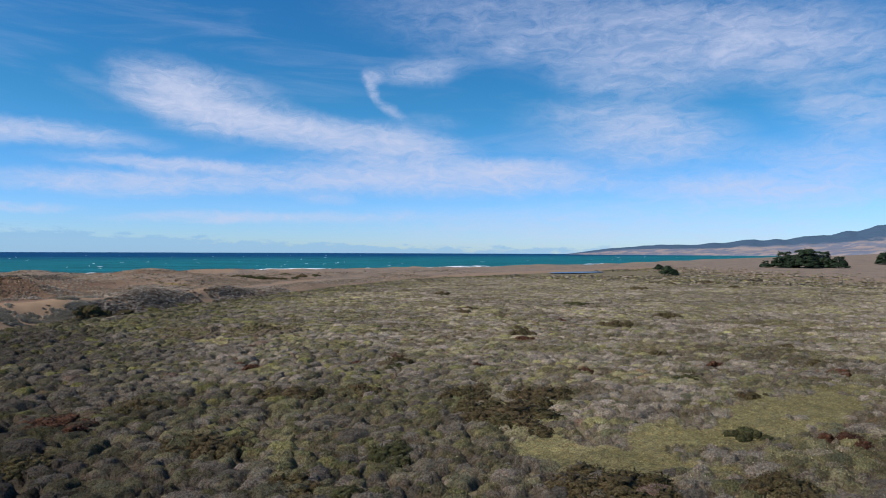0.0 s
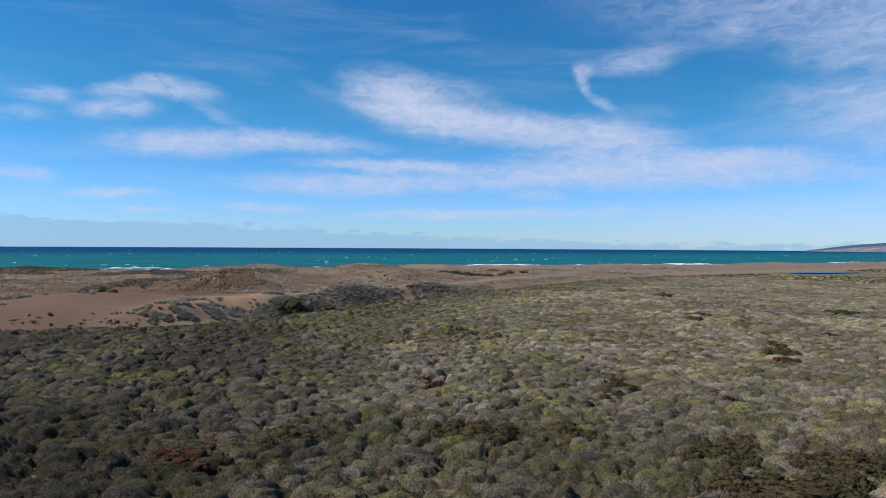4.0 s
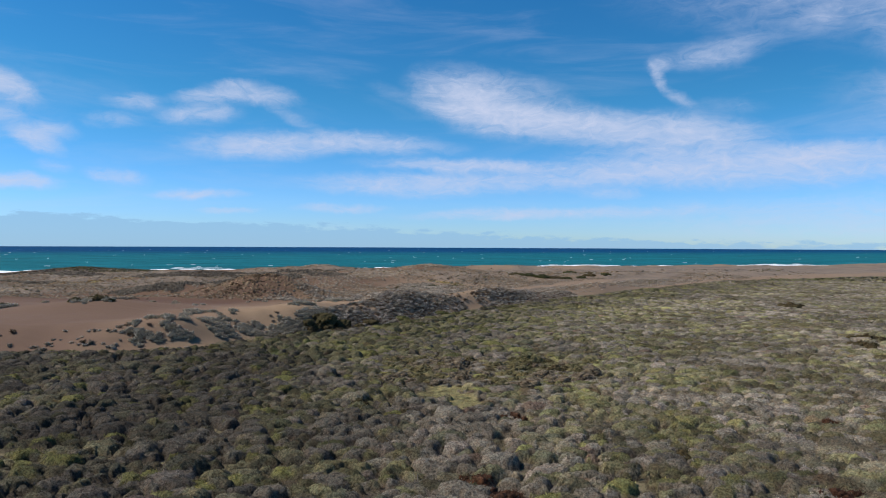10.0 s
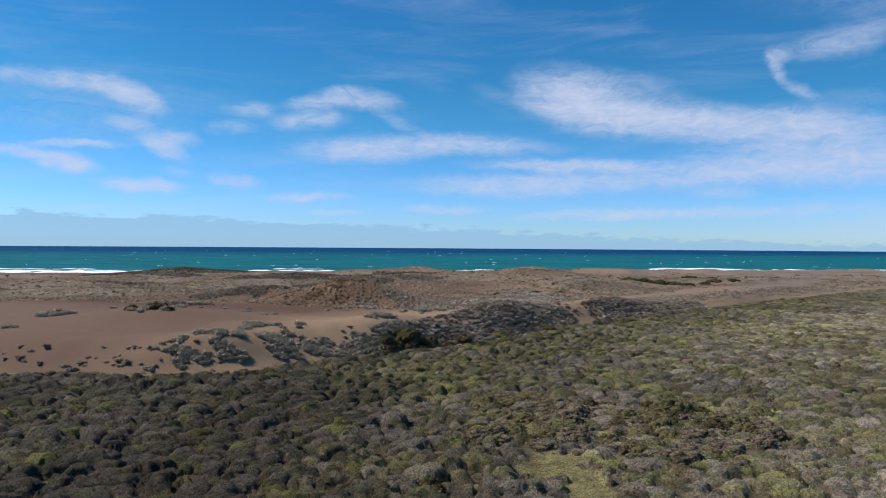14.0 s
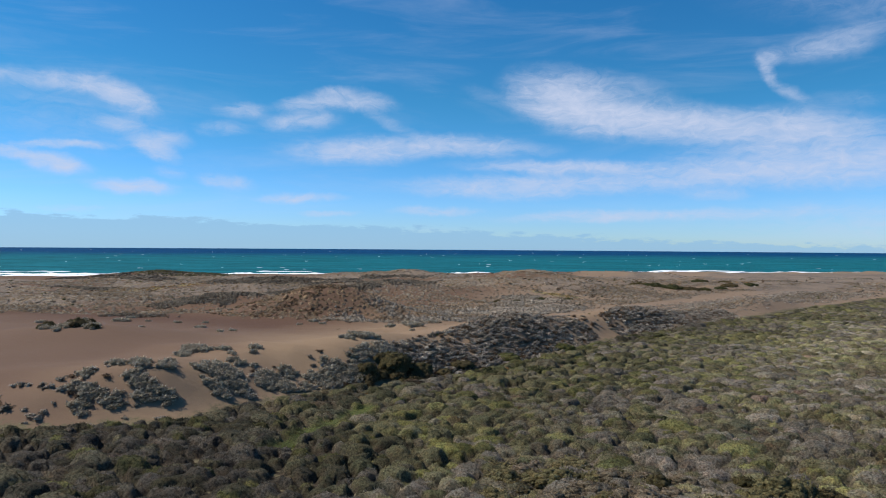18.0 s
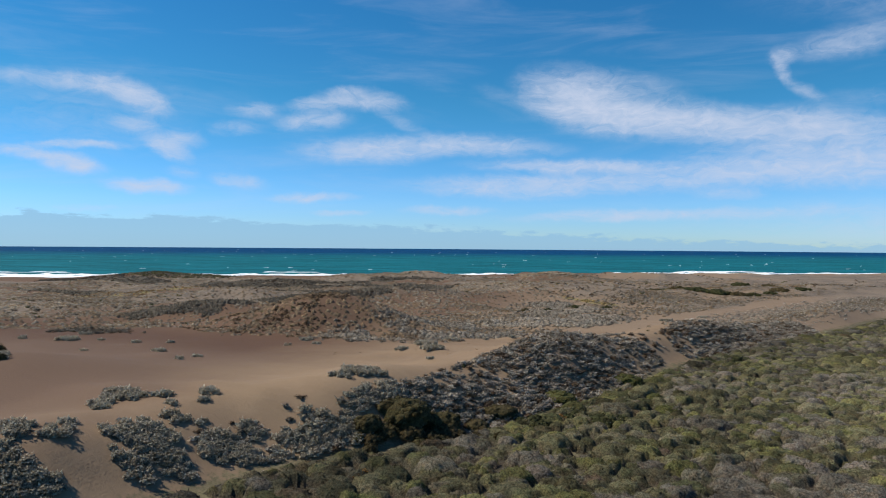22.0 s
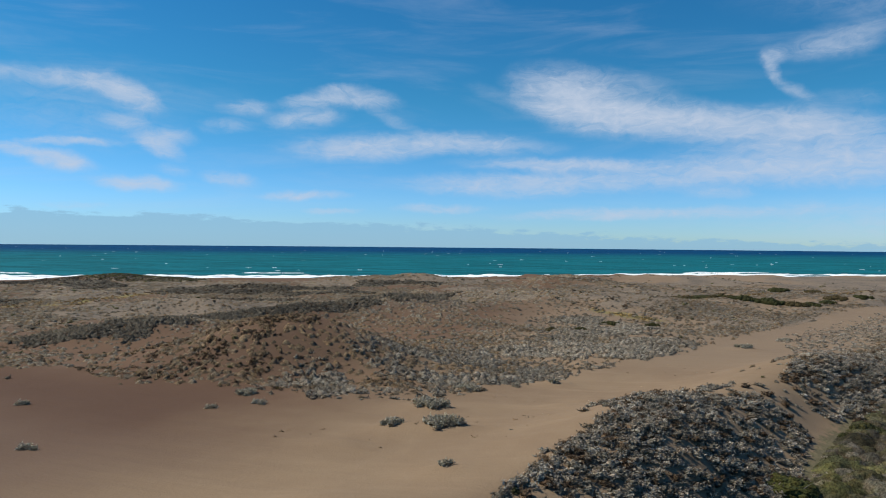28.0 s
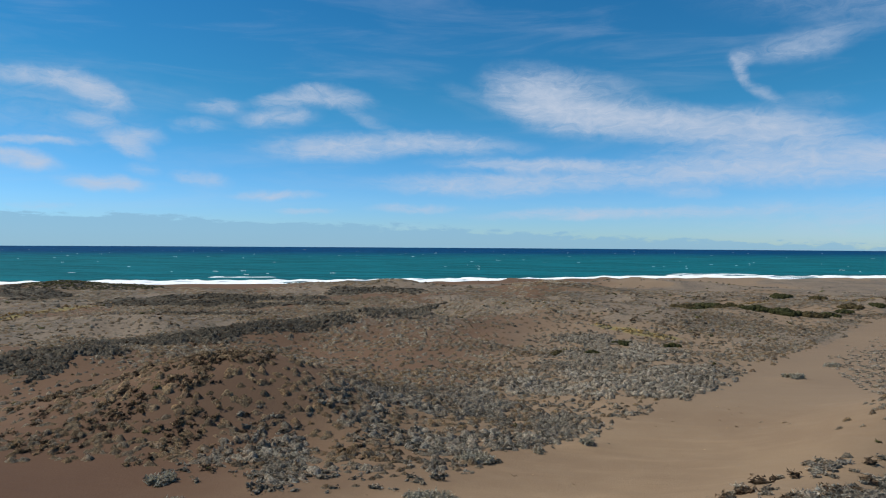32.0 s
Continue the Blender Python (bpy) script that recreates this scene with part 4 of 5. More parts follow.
# single bushes in the stretch that is passed nearest
def twigs(name, seed, n, reach, tall, parent, thick=0.018):
    """Bare grey branches that fork upwards."""
    r = np.random.default_rng(seed)
    v, f = [], []
    for i in range(n):
        a, l = r.uniform(0, 2 * math.pi), r.uniform(0.6, 1.0)
        p0 = np.array([0.1 * math.cos(a), 0.1 * math.sin(a), 0.0])
        p1 = np.array([reach * l * math.cos(a) * 0.6, reach * l * math.sin(a) * 0.6, tall * l * 0.7])
        p2 = p1 + np.array([reach * 0.4 * math.cos(a + r.uniform(-0.7, 0.7)), reach * 0.4 * math.sin(a + r.uniform(-0.7, 0.7)), tall * r.uniform(0.2, 0.5)])
        b = len(v)
        for q, w in ((p0, thick), (p1, thick * 0.7), (p2, thick * 0.3)):
            v += [q + w * np.array([math.cos(j * 2.094), math.sin(j * 2.094), 0]) for j in range(3)]
        f += [(b + 3 * i_ + j, b + 3 * i_ + (j + 1) % 3, b + 3 * i_ + 3 + (j + 1) % 3, b + 3 * i_ + 3 + j) for i_ in (0, 1) for j in range(3)]
    return sheet(name, np.array(v), np.array(f), MAT["wood"], True, parent=parent)


def bush(name, seed, mat_, label, category, group, tufts=260, size=0.095, twig=5, core=0.9, puffs=14, puff=0.4):
    v, f, s = cushion(seed, puffs, tufts, size, 0.35, core=core, loose=0.48, puff=puff, segs=9)
    ob = new(name)
    sheet("foliage", v, f, mat_, sharp=s, parent=ob)
    for k in range(3 if twig else 1):
        twigs("branch", seed + 7 + 5 * k, 1, 0.85, 0.8, ob)
    return tagged(ob, label, category, group)


def plant_at(ob, x, y, r, h, rot=0.0, sink=0.06):
    z = float(height(np.array(x), np.array(y)))
    ob.matrix_basis = pose(x, y, z - sink, 0, 0, rot) @ Matrix.Diagonal((r, r * 0.85, h, 1))
    return ob


def place_copy(ob, x, y, r, h, rot=0.0, sink=0.06):
    c = copy_thing(ob, Matrix.Identity(4))
    return plant_at(c, x, y, r, h, rot, sink)


singles = {
    "olive": bush("scrub_bush", 51, MAT["shrub"], "olive-green domed coastal scrub bush", "bush", "scrub bushes"),
    "grey": bush("grey_bush", 59, MAT["grey"], "grey-brown domed coastal scrub bush", "bush", "grey bushes"),
    "dark": bush("dark_bush", 52, MAT["dark"], "dark green spreading coastal scrub bush", "bush", "dark bushes"),
}
singles["great"] = bush("large_dark_bush", 57, MAT["dark"], "large dark grey-green rounded bush at the dune's foot", "bush", "large dark bushes", 1100, 0.05, 7, 0.96, 70, 0.2)
used = set()


def put(kind, x, y, r, h, rot=0.0):
    ob = singles[kind]
    if kind in used:
        return place_copy(ob, x, y, r, h, rot)
    used.add(kind)
    return plant_at(ob, x, y, r, h, rot)


x, y = scatter(*STRETCH, 1.9, rng)
for bx, by in zip(x, y):
    r, u = 1.25 * math.exp(rng.normal(0, 0.24)), rng.random()
    put("dark" if u < 0.07 else "olive" if u < 0.55 else "grey", bx, by, r, r * rng.uniform(0.45, 0.72), rng.uniform(0, 360))


# ---- plants of the dunes ----
lup_near = [cushion(s, 4, 50, 0.2, 0.25, 0.75, 0.5, 0.42, 5, (4, 2)) for s in range(61, 66)]
lup_mid = [cushion(s, 1, 20, 0.3, 0.25, 0.7, 0.5, 0.5, 5, (4, 2)) for s in range(71, 75)]
lup_far = [cushion(s, 0, 7, 0.42, 0.25, 0.8, 0.5, segs=5) for s in range(81, 84)]
tuft_p = [cushion(s, 0, 4, 0.55, 0.5, 0.8, 0.5, segs=4) for s in range(85, 89)]
GREY, SILVER, BROWN, TAN, OLIVE = np.array([(0.285, 0.26, 0.21), (0.42, 0.385, 0.322), (0.14, 0.1, 0.066), (0.32, 0.235, 0.14), (0.12, 0.115, 0.05)])


def dune_plants(name, x, y, protos, r, squash, tints, label, category="shrub"):
    n = len(x)
    rr_ = r * rng.uniform(0.6, 1.35, n)
    t = tints[rng.integers(0, len(tints), n)] * rng.uniform(0.75, 1.25, (n, 1))
    ob = gather(name, protos, x, y, height(x, y) - 0.05, rr_ * rng.uniform(0.9, 1.3, n), rr_ * rng.uniform(0.75, 1.0, n), rr_ * squash * rng.uniform(0.7, 1.2, n), rng.uniform(0, 6.28, n), t, MAT["scrub"], rng)
    return tagged(ob, label, category, kind="stuff")


def thin(x, y, chance):
    k = rng.random(len(x)) < chance
    return x[k], y[k]


# belt of grey lupine along the foot of the dunes and over the first hill
BELT = [(-90, 103.5, 1.5), (-66, 108.5, 3.5), (-56, 115, 4.5), (-50, 130, 4)]
HILL = [(-43.6, 139, 3.4), (-39.2, 152, 4.8), (-34, 166, 5.4), (-29, 178, 3)]
HILL_NORTH = [(-22, 190, 4.5), (-15, 206, 5), (-4, 226, 5)]
x, y = scatter(-95, 5, 98, 235, 0.52, rng)
o = beyond_edge(x, y)
d_belt, d_hill, d_north = near_line(x, y, BELT), near_line(x, y, HILL), near_line(x, y, HILL_NORTH)
clump = fbm(x, y, 5.0, 511, 3)
dens = np.maximum(np.where(d_belt < 0, 0.12 * smooth(clump, 0.4, 0.55), 0), np.where(d_hill < 0, 0.45 + 0.55 * smooth(clump, 0.38, 0.5), 0))
dens = np.maximum(dens, np.where((d_hill > 0) & (d_hill < 4), 0.22 * smooth(clump, 0.48, 0.62), 0))
dens = np.maximum(dens, np.where(d_north < 0, 0.25 + 0.5 * smooth(clump, 0.35, 0.55), 0))
x, y = thin(*[q[o > -1.0] for q in (x, y)], dens[o > -1.0])
dune_plants("lupine", x, y, lup_near, 0.56, 0.66, np.array([GREY, SILVER, SILVER * 0.8, GREY * 0.75, BROWN]), "dense silver-grey lupine covering the first dune's slope", "lupine")

# mat of low grey lupine beyond the bare sand
x, y = scatter(-95, -20, 165, 262, 0.52, rng)
d = near_line(x, y, LUPINE_MAT)
bare_ = near_line(x, y, SAND_FLAT)
clump = fbm(x, y, 4.0, 521, 3)
dens = (1 - smooth(d, -3, 4)) * (0.06 + 0.9 * smooth(clump, 0.44, 0.53)) * smooth(bare_, -0.5, 3.0)
x, y = thin(x, y, dens)
dune_plants("lupine_mat", x, y, lup_mid, 0.44, 0.66, np.array([GREY * 0.9, SILVER * 0.7, GREY * 0.75, GREY * 0.55]), "low mat of grey lupine on the sand flat", "lupine")

# dry brush on the tall dune's face
x, y = scatter(-108, -60, 164, 202, 0.5, rng)
d = np.hypot((x + 81) / 18, (y - 180) / 11)
dens = (1 - smooth(d, 0.5, 1.1)) * (0.08 + 0.85 * smooth(fbm(x, y, 3.4, 531, 3), 0.47, 0.55)) * smooth(near_line(x, y, SAND_FLAT), 0, 3)
skirt = np.hypot((x + 90.5) / 9.5, (y - 174.2) / 3.6)
dens = np.maximum(dens, (1 - smooth(skirt, 0.6, 1.1)) * (0.06 + 0.5 * smooth(fbm(x, y, 3.5, 533, 3), 0.5, 0.58)))
x, y = thin(x, y, dens)
dune_plants("dry_brush", x, y, lup_mid, 0.38, 0.7, np.array([BROWN * 0.8, BROWN * 0.55, TAN * 0.8, TAN * 0.5]), "dark dry brush scattered over the tall dune's face", "brush")

# the dunes behind: patches of dark grey shrubs, pale tufts between them
x, y = scatter(-330, 130, 125, 450, 1.35, rng)
o, s_ = beyond_edge(x, y), inland(x, y)
bare_ = near_line(x, y, SAND_FLAT)
patchy = fbm(x * 0.7, y * 1.5, 26, 541, 4)
# dense dark bands on the lee of the back dunes
BANDS = [[(-124, 191, 3.5), (-117, 195, 3.5), (-110, 203, 2.5)], [(-122, 214, 3), (-113, 224, 3.5), (-104, 236, 3.2), (-94, 247, 3), (-84, 251, 2.2)], [(-148, 268, 3), (-130, 269, 3)],
         [(-103, 253, 2.4), (-94, 262, 3), (-91, 282, 2.6)], [(-149, 355, 5), (-123, 357, 5)], [(-169, 287, 4), (-135, 305, 4)], [(-112, 165, 2.5), (-106, 167, 2)], [(-210, 247, 4), (-199, 249, 4)], [(-290, 322, 12), (-244, 308, 9), (-218, 298, 6)], [(-178, 281, 4), (-159, 283, 4), (-146, 291, 3.5)], [(-140, 285, 3.5), (-123, 294, 3.5)], [(-146, 350, 6), (-112, 330, 4)]]
dens = np.maximum((0.015 + 0.16 * smooth(patchy, 0.52, 0.6)) * smooth(o, 3, 12) * smooth(bare_, 1, 6) * smooth(s_, 40, 70), 0)
far_ = np.hypot(x + 44, y - 133)
k = rng.random(len(x)) < dens
xa, ya, fa = x[k], y[k], far_[k]
dark_t = np.array([GREY * 0.75, BROWN, GREY * 0.5, GREY, OLIVE])
n_ = fa < 110
dune_plants("dune_shrubs", xa[n_], ya[n_], lup_mid, 0.42, 0.7, dark_t, "patches of dark grey shrubs on the dunes")
dune_plants("far_dune_shrubs", xa[~n_], ya[~n_], lup_far, 0.62, 0.7, dark_t, "patches of dark grey shrubs on the far dunes")
x, y = scatter(-300, -85, 160, 365, 0.8, rng)
band = np.min([near_line(x, y, l_) for l_ in BANDS], 0) + 7.0 * (fbm(x, y, 5, 545, 3) - 0.5)
x, y = thin(x, y, (1 - smooth(band, -0.6, 1.4)) * np.where(np.hypot(x + 60, y - 150) < 130, 0.95, 0.7))
near_ = np.hypot(x + 60, y - 150) < 130
dune_plants("far_lupine_bands", x[~near_], y[~near_], tuft_p, 0.75, 0.7, np.array([GREY * 0.45, GREY * 0.35, BROWN * 0.7, GREY * 0.4]), "dark shrubs in dense bands on the outer dunes", "shrub")
dune_plants("lupine_bands", x[near_], y[near_], lup_mid, 0.55, 0.7, np.array([GREY * 0.55, GREY * 0.4, BROWN * 0.8, GREY * 0.45, GREY * 0.7]), "dark grey lupine in dense bands on the back dunes", "lupine")
# low grey heath all over the back dunes
def heath_grows(x, y):
    k = smooth(beyond_edge(x, y), 3, 9) * smooth(near_line(x, y, SAND_FLAT) + 4.0 * (fbm(x, y, 4, 911, 3) - 0.5), 0.0, 3.5)
    return k * smooth(inland(x, y), 40, 70) * smooth(y - 0.55 * x, 198, 222)


def heath(x, y):
    h, cx, cy = crowns(x + 0.3 * (fbm(x, y, 0.6, 921, 2) - 0.5), y, 0.58, 931, 0.34, 0.7, 1.0)
    k = [hash01(np.floor(cx * 37), np.floor(cy * 37), 940 + i) for i in range(3)]
    mat_k = (1 - smooth(near_line(cx, cy, LUPINE_MAT), -3, 4)) * smooth(fbm(cx, cy, 4.0, 521, 3), 0.4, 0.52)
    band_k = 1 - smooth(np.min([near_line(cx, cy, l_) for l_ in BANDS], 0) + 7.0 * (fbm(cx, cy, 5, 545, 3) - 0.5), -0.6, 1.4)
    bowl = np.exp(-(((cx + 66) / 22) ** 2) - ((cy - 262) / 16) ** 2)
    hill = np.exp(-0.5 * (((cx + 78) / 12) ** 2 + ((cy - 182) / 8) ** 2))
    cover_ = (0.22 + 0.6 * smooth(fbm(cx * 0.8, cy * 1.3, 13, 551, 4), 0.4, 0.56)) * (1 - 0.65 * bowl) * (1 - 0.5 * hill)
    cover_ = np.maximum(np.maximum(cover_, 0.9 * mat_k), 0.95 * band_k) * heath_grows(cx, cy)
    h = h * (k[0] < cover_) * (0.3 + 0.2 * k[1] + 0.12 * mat_k + 0.24 * band_k) * (0.7 + 0.6 * fbm(x, y, 0.35, 951, 2))
    palette = np.array([GREY * 0.8, GREY * 0.65, GREY * 0.9, TAN * 0.7, TAN * 0.55, GREY * 0.45, BROWN])
    t = palette[np.minimum((k[2] * 7).astype(int), 6)]
    t = t * (1 - mat_k[:, None]) + (GREY * 0.85 * (1 - k[2][:, None]) + SILVER * 0.76 * k[2][:, None]) * mat_k[:, None]
    t = t * (1 - band_k[:, None]) + (GREY * 0.28 * (1 - k[2][:, None]) + GREY * 0.48 * k[2][:, None]) * band_k[:, None]
    dune_k = hill[:, None] * (1 - mat_k[:, None])
    t = t * (1 - dune_k) + (BROWN * (1 - k[2][:, None]) + TAN * 0.85 * k[2][:, None]) * dune_k
    return np.where(h > 0.03, h, 0.0), t * (0.75 + 0.5 * k[1][:, None])


tiles((-272, 80, 144, 400), [(80, 0.18, 7.0), (125, 0.24, 4.0), (190, 0.36, 0.8), (330, 0.7, 0.0)], heath, heath_grows, [
    ("near_heath", "low grey lupine and straw tufts covering dune sand"), ("heath", "low grey heath covering the back dunes"),
    ("middle_heath", "grey heath in patches on the back dunes"), ("far_heath", "grey-brown heath on the outer dunes")], "heath", 0.45)

# small tufts that hold the blown sand of the flat
x, y = scatter(-64, -30, 156, 212, 1.1, rng)
dens = (1 - smooth(near_line(x, y, SAND_FLAT), -3.0, 0.5)) * 0.3 * smooth(fbm(x, y, 4.0, 561, 3), 0.56, 0.66)
x, y = thin(x, y, dens)
dune_plants("sand_tufts", x, y, lup_far, 0.2, 0.6, np.array([TAN * 0.7, BROWN, GREY * 0.7, TAN * 0.9]), "small dry tufts half buried in blown sand", "tuft")

# yellow dry grass
x, y = scatter(-62, -32, 248, 280, 0.6, rng)
x, y = thin(x, y, (1 - smooth(near_line(x, y, YELLOW), -2, 1.5)) * 0.6)
dune_plants("dry_grass", x, y, lup_far, 0.4, 0.9, np.array([(0.36, 0.26, 0.1), (0.3, 0.22, 0.1), (0.25, 0.22, 0.13)]), "patch of yellow dry grass among grey lupine", "grass")
for line, nm in zip(OCHRE, ("ochre_grass", "golden_grass")):
    x, y = scatter(min(p[0] for p in line) - 4, max(p[0] for p in line) + 4, min(p[1] for p in line) - 4, max(p[1] for p in line) + 4, 0.9, rng)
    x, y = thin(x, y, (1 - smooth(near_line(x, y, line), -1.5, 2)) * 0.5)
    dune_plants(nm, x, y, lup_far, 0.45, 0.8, np.array([(0.3, 0.19, 0.075), (0.22, 0.145, 0.07), (0.16, 0.115, 0.065)]), "strip of ochre dry grass among the dunes", "grass")
# pale heath on the hill's north side
x, y = scatter(-20, 60, 195, 330, 0.85, rng)
o = beyond_edge(x, y)
x, y = thin(x, y, smooth(o, 1, 6) * (1 - smooth(o, 18, 30)) * 0.75)
dune_plants("pale_heath", x, y, lup_far, 0.45, 0.6, np.array([SILVER * 0.8, GREY, SILVER * 0.6]), "pale grey low heath on the dune's landward slope", "heath")
# green cover of the outer knoll
x, y = scatter(-290, -195, 314, 364, 1.0, rng)
x, y = thin(x, y, 1 - smooth(np.hypot((x + 243) / 33, (y - 338) / 17), 0.75, 1.05))
dune_plants("knoll_shrubs", x, y, tuft_p, 0.8, 0.6, np.array([OLIVE, GREY * 0.45, OLIVE * 0.8]), "dark green shrubs covering an outer dune knoll")
# fresh grass between the bushes
x, y = scatter(-46, -38, 104, 124, 0.35, rng)
x, y = thin(x, y, 1 - smooth(near_line(x, y, FRESH), -0.2, 0.9))
dune_plants("fresh_grass", x, y, tuft_p, 0.3, 0.9, np.array([(0.13, 0.17, 0.045), (0.15, 0.17, 0.06), (0.11, 0.14, 0.04)]), "strip of fresh green grass between the bushes", "grass")

# ---- single shrubs on the sand ----
BY_BELT = [(-63.8, 108.6, 1.2), (-64.1, 110.2, 1.3), (-62, 110.3, 1.3), (-66.1, 110, 1), (-61.5, 112.9, 1.3), (-59.8, 112.9, 1.4), (-58.4, 113.1, 1.2), (-60, 112, 1.2), (-62.9, 114.8, 1.4),
           (-65.3, 114.3, 1.1), (-60.9, 115.7, 1), (-66.4, 111.6, 1), (-56.3, 117.9, 1.4), (-54.8, 120, 1.3),
           (-65.4, 125.9, 1.6), (-65.3, 124, 1.1), (-64.3, 126.1, 1.2), (-64.2, 122.6, 0.8), (-62.4, 127, 0.9), (-60.1, 125.5, 0.5), (-59.4, 129.2, 1),
           (-58.6, 127.6, 0.6), (-59.5, 121.9, 0.6), (-58.2, 124, 1.1), (-57.1, 124.9, 0.7), (-59.2, 118.9, 1), (-58.7, 120.1, 1.4), (-57.6, 121.3, 1.5),
           (-57.1, 119.5, 1.3), (-58.5, 119, 0.8), (-55.4, 124.4, 1.1), (-54.4, 125.2, 1), (-54.4, 127.3, 1.1), (-53.4, 126.6, 0.7), (-54.4, 123.2, 1.4),
           (-53.2, 124.4, 1.2), (-57.4, 117.7, 0.8), (-55.9, 120.2, 1.4), (-51.6, 128.1, 1.2), (-50.2, 130.1, 2), (-50, 128.3, 1.5), (-49, 129.5, 1.3),
           (-48.8, 130.6, 1.2), (-48.2, 131.9, 1.2), (-48.6, 133.7, 1.2), (-49.1, 132.8, 0.6), (-47.9, 135.1, 1.5), (-46.9, 136.9, 1.5), (-47.2, 131.3, 1.2),
           (-61.8, 117.5, 0.6), (-60.6, 116.6, 0.6), (-52.5, 125.1, 1.3), (-51.2, 126.8, 1), (-51.3, 136, 1), (-50.6, 137.5, 1.5), (-49.4, 138.5, 1.2)]
ON_FLAT = [(-104.8, 127.2, 3.9), (-97.7, 113.6, 1.3), (-56.6, 170.6, 1.7), (-56.4, 162, 0.9), (-52.7, 162.8, 1.6), (-49, 151.8, 0.4), (-52.5, 185.9, 0.6),
           (-49, 189.6, 0.8), (-26.2, 227.4, 1.2), (-19.1, 239.5, 1), (-56.6, 182.2, 1.5), (-92.9, 156.4, 0.8), (-83.3, 150, 0.9), (-75.9, 144.8, 0.6),
           (-75.6, 147.8, 0.7), (-88.3, 158.1, 0.6), (-102.1, 154.2, 1.6), (-91.4, 146.5, 0.5), (-98.9, 156.3, 0.6), (-74.4, 169.4, 1.2), (-71, 166.5, 0.8),
           (-73.6, 163.4, 0.5), (-86.9, 130.6, 1.8), (-84, 129.7, 1.3), (-87.1, 128.8, 1.2), (-89.1, 127.6, 1), (-87.1, 127.4, 0.8), (-103.4, 156, 0.9),
           (-107.2, 161.6, 0.9), (-108.3, 152.1, 0.8), (-110.8, 145.6, 1)]
lv, lf, ls = cushion(53, 8, 130, 0.2, 0.3, core=0.65, loose=0.5, puff=0.4, segs=9)
leafy = sheet("foliage", lv, lf, MAT["lupine"], sharp=ls)
pattern = leafy.data
bpy.data.objects.remove(leafy)
for k, (bx, by, r) in enumerate(BY_BELT + ON_FLAT):
    # a wide shrub is a cushion of many leafy stems
    shrub = new("lupine_shrub")
    tagged(shrub, "silver-grey lupine shrub growing on dune sand" if r > 0.75 else "small silver-grey lupine shrub on bare dune sand", "shrub", "lupine shrubs")
    bz = float(height(np.array(bx), np.array(by)))
    shrub.matrix_basis = pose(bx, by, bz, 0, 0, 0)
    stems = min(14, max(2, int(5 * r * r)))
    for j in range(stems):
        a, q = 2.4 * j + k, 0.85 * r * math.sqrt((j + 0.2) / stems)
        w = min(r, (0.4 + 0.16 * r) * (0.8 + 0.4 * ((j * 37 + k * 11) % 10) / 10))
        dx, dy = q * math.cos(a), q * 0.75 * math.sin(a)
        tuft = new("foliage", pattern)
        tuft.parent = shrub
        tuft.matrix_basis = pose(dx, dy, float(height(np.array(bx + dx), np.array(by + dy))) - bz - 0.06, 0, 0, 90 * j) @ Matrix.Diagonal((w, w * 0.85, 0.8 * w, 1))

# ---- dark and rust-coloured bushes on the plain ----
MAT["rust"] = leaf_material("rust_foliage", ((0.075, 0.038, 0.024), (0.11, 0.058, 0.032)))
MAT["bright"] = leaf_material("bright_foliage", ((0.105, 0.112, 0.038), (0.12, 0.12, 0.046)))
MAT["gold"] = leaf_material("gold_foliage", ((0.26, 0.15, 0.05), (0.3, 0.18, 0.06)))
MAT["green"] = leaf_material("green_foliage", ((0.056, 0.062, 0.026), (0.075, 0.078, 0.034)))
singles["rust"] = bush("rust_bush", 54, MAT["rust"], "rust-red low bush among olive scrub", "bush", "rust bushes")
singles["gold"] = bush("golden_bush", 55, MAT["gold"], "golden dry bush among green scrub", "bush", "golden bushes")
singles["green"] = bush("green_bush", 56, MAT["green"], "deep green rounded bush among grey scrub", "bush", "green bushes")
singles["great_olive"] = bush("large_olive_bush", 58, MAT["bright"], "broad bright olive-green domed bush", "bush", "large olive bushes", 1000, 0.05, 5, 0.96, 60, 0.2)
DARK_SOUTH = [(19, 28, 4.2), (25, 35, 3.2), (17, 36, 2.8), (-8, 23, 3.0), (6, 18, 2.2), (6, 42, 2.3), (13.5, 62, 1.8), (19, 7, 3.6), (30, 4, 2.6), (37, 17, 1.7), (48, 31, 1.3), (-20, 20, 2.4),
              (-16, 38, 2.6), (-1, 41, 2.6), (2, 9, 2.1), (-1, 12, 2.2), (42, 89, 2.3), (20, 21.5, 1.3), (54, 61, 1.6), (47, 42, 1.4), (72, 49, 1.3), (80, 64, 1.5)]
DARK_NORTH = [(88, 114, 3.0), (67, 99, 3.2), (81, 152, 3.0), (141, 223, 3.5), (183, 267, 1.8), (208, 275, 2.9), (194, 234, 2.3), (85, 146, 0.9), (44, 97, 1.8), (46, 142, 2.4),
              (43, 91, 1.6), (-3, 42, 2.0), (9, 52, 1.6), (8, 41, 1.6), (20, 41, 1.4), (54, 208, 2.6), (42, 134, 2.2), (13, 57, 1.6), (6, 72, 0.9), (-22, 82, 1.4), (-4, 104, 1.6), (-17, 79, 1.1), (-30, 146, 1.9)]
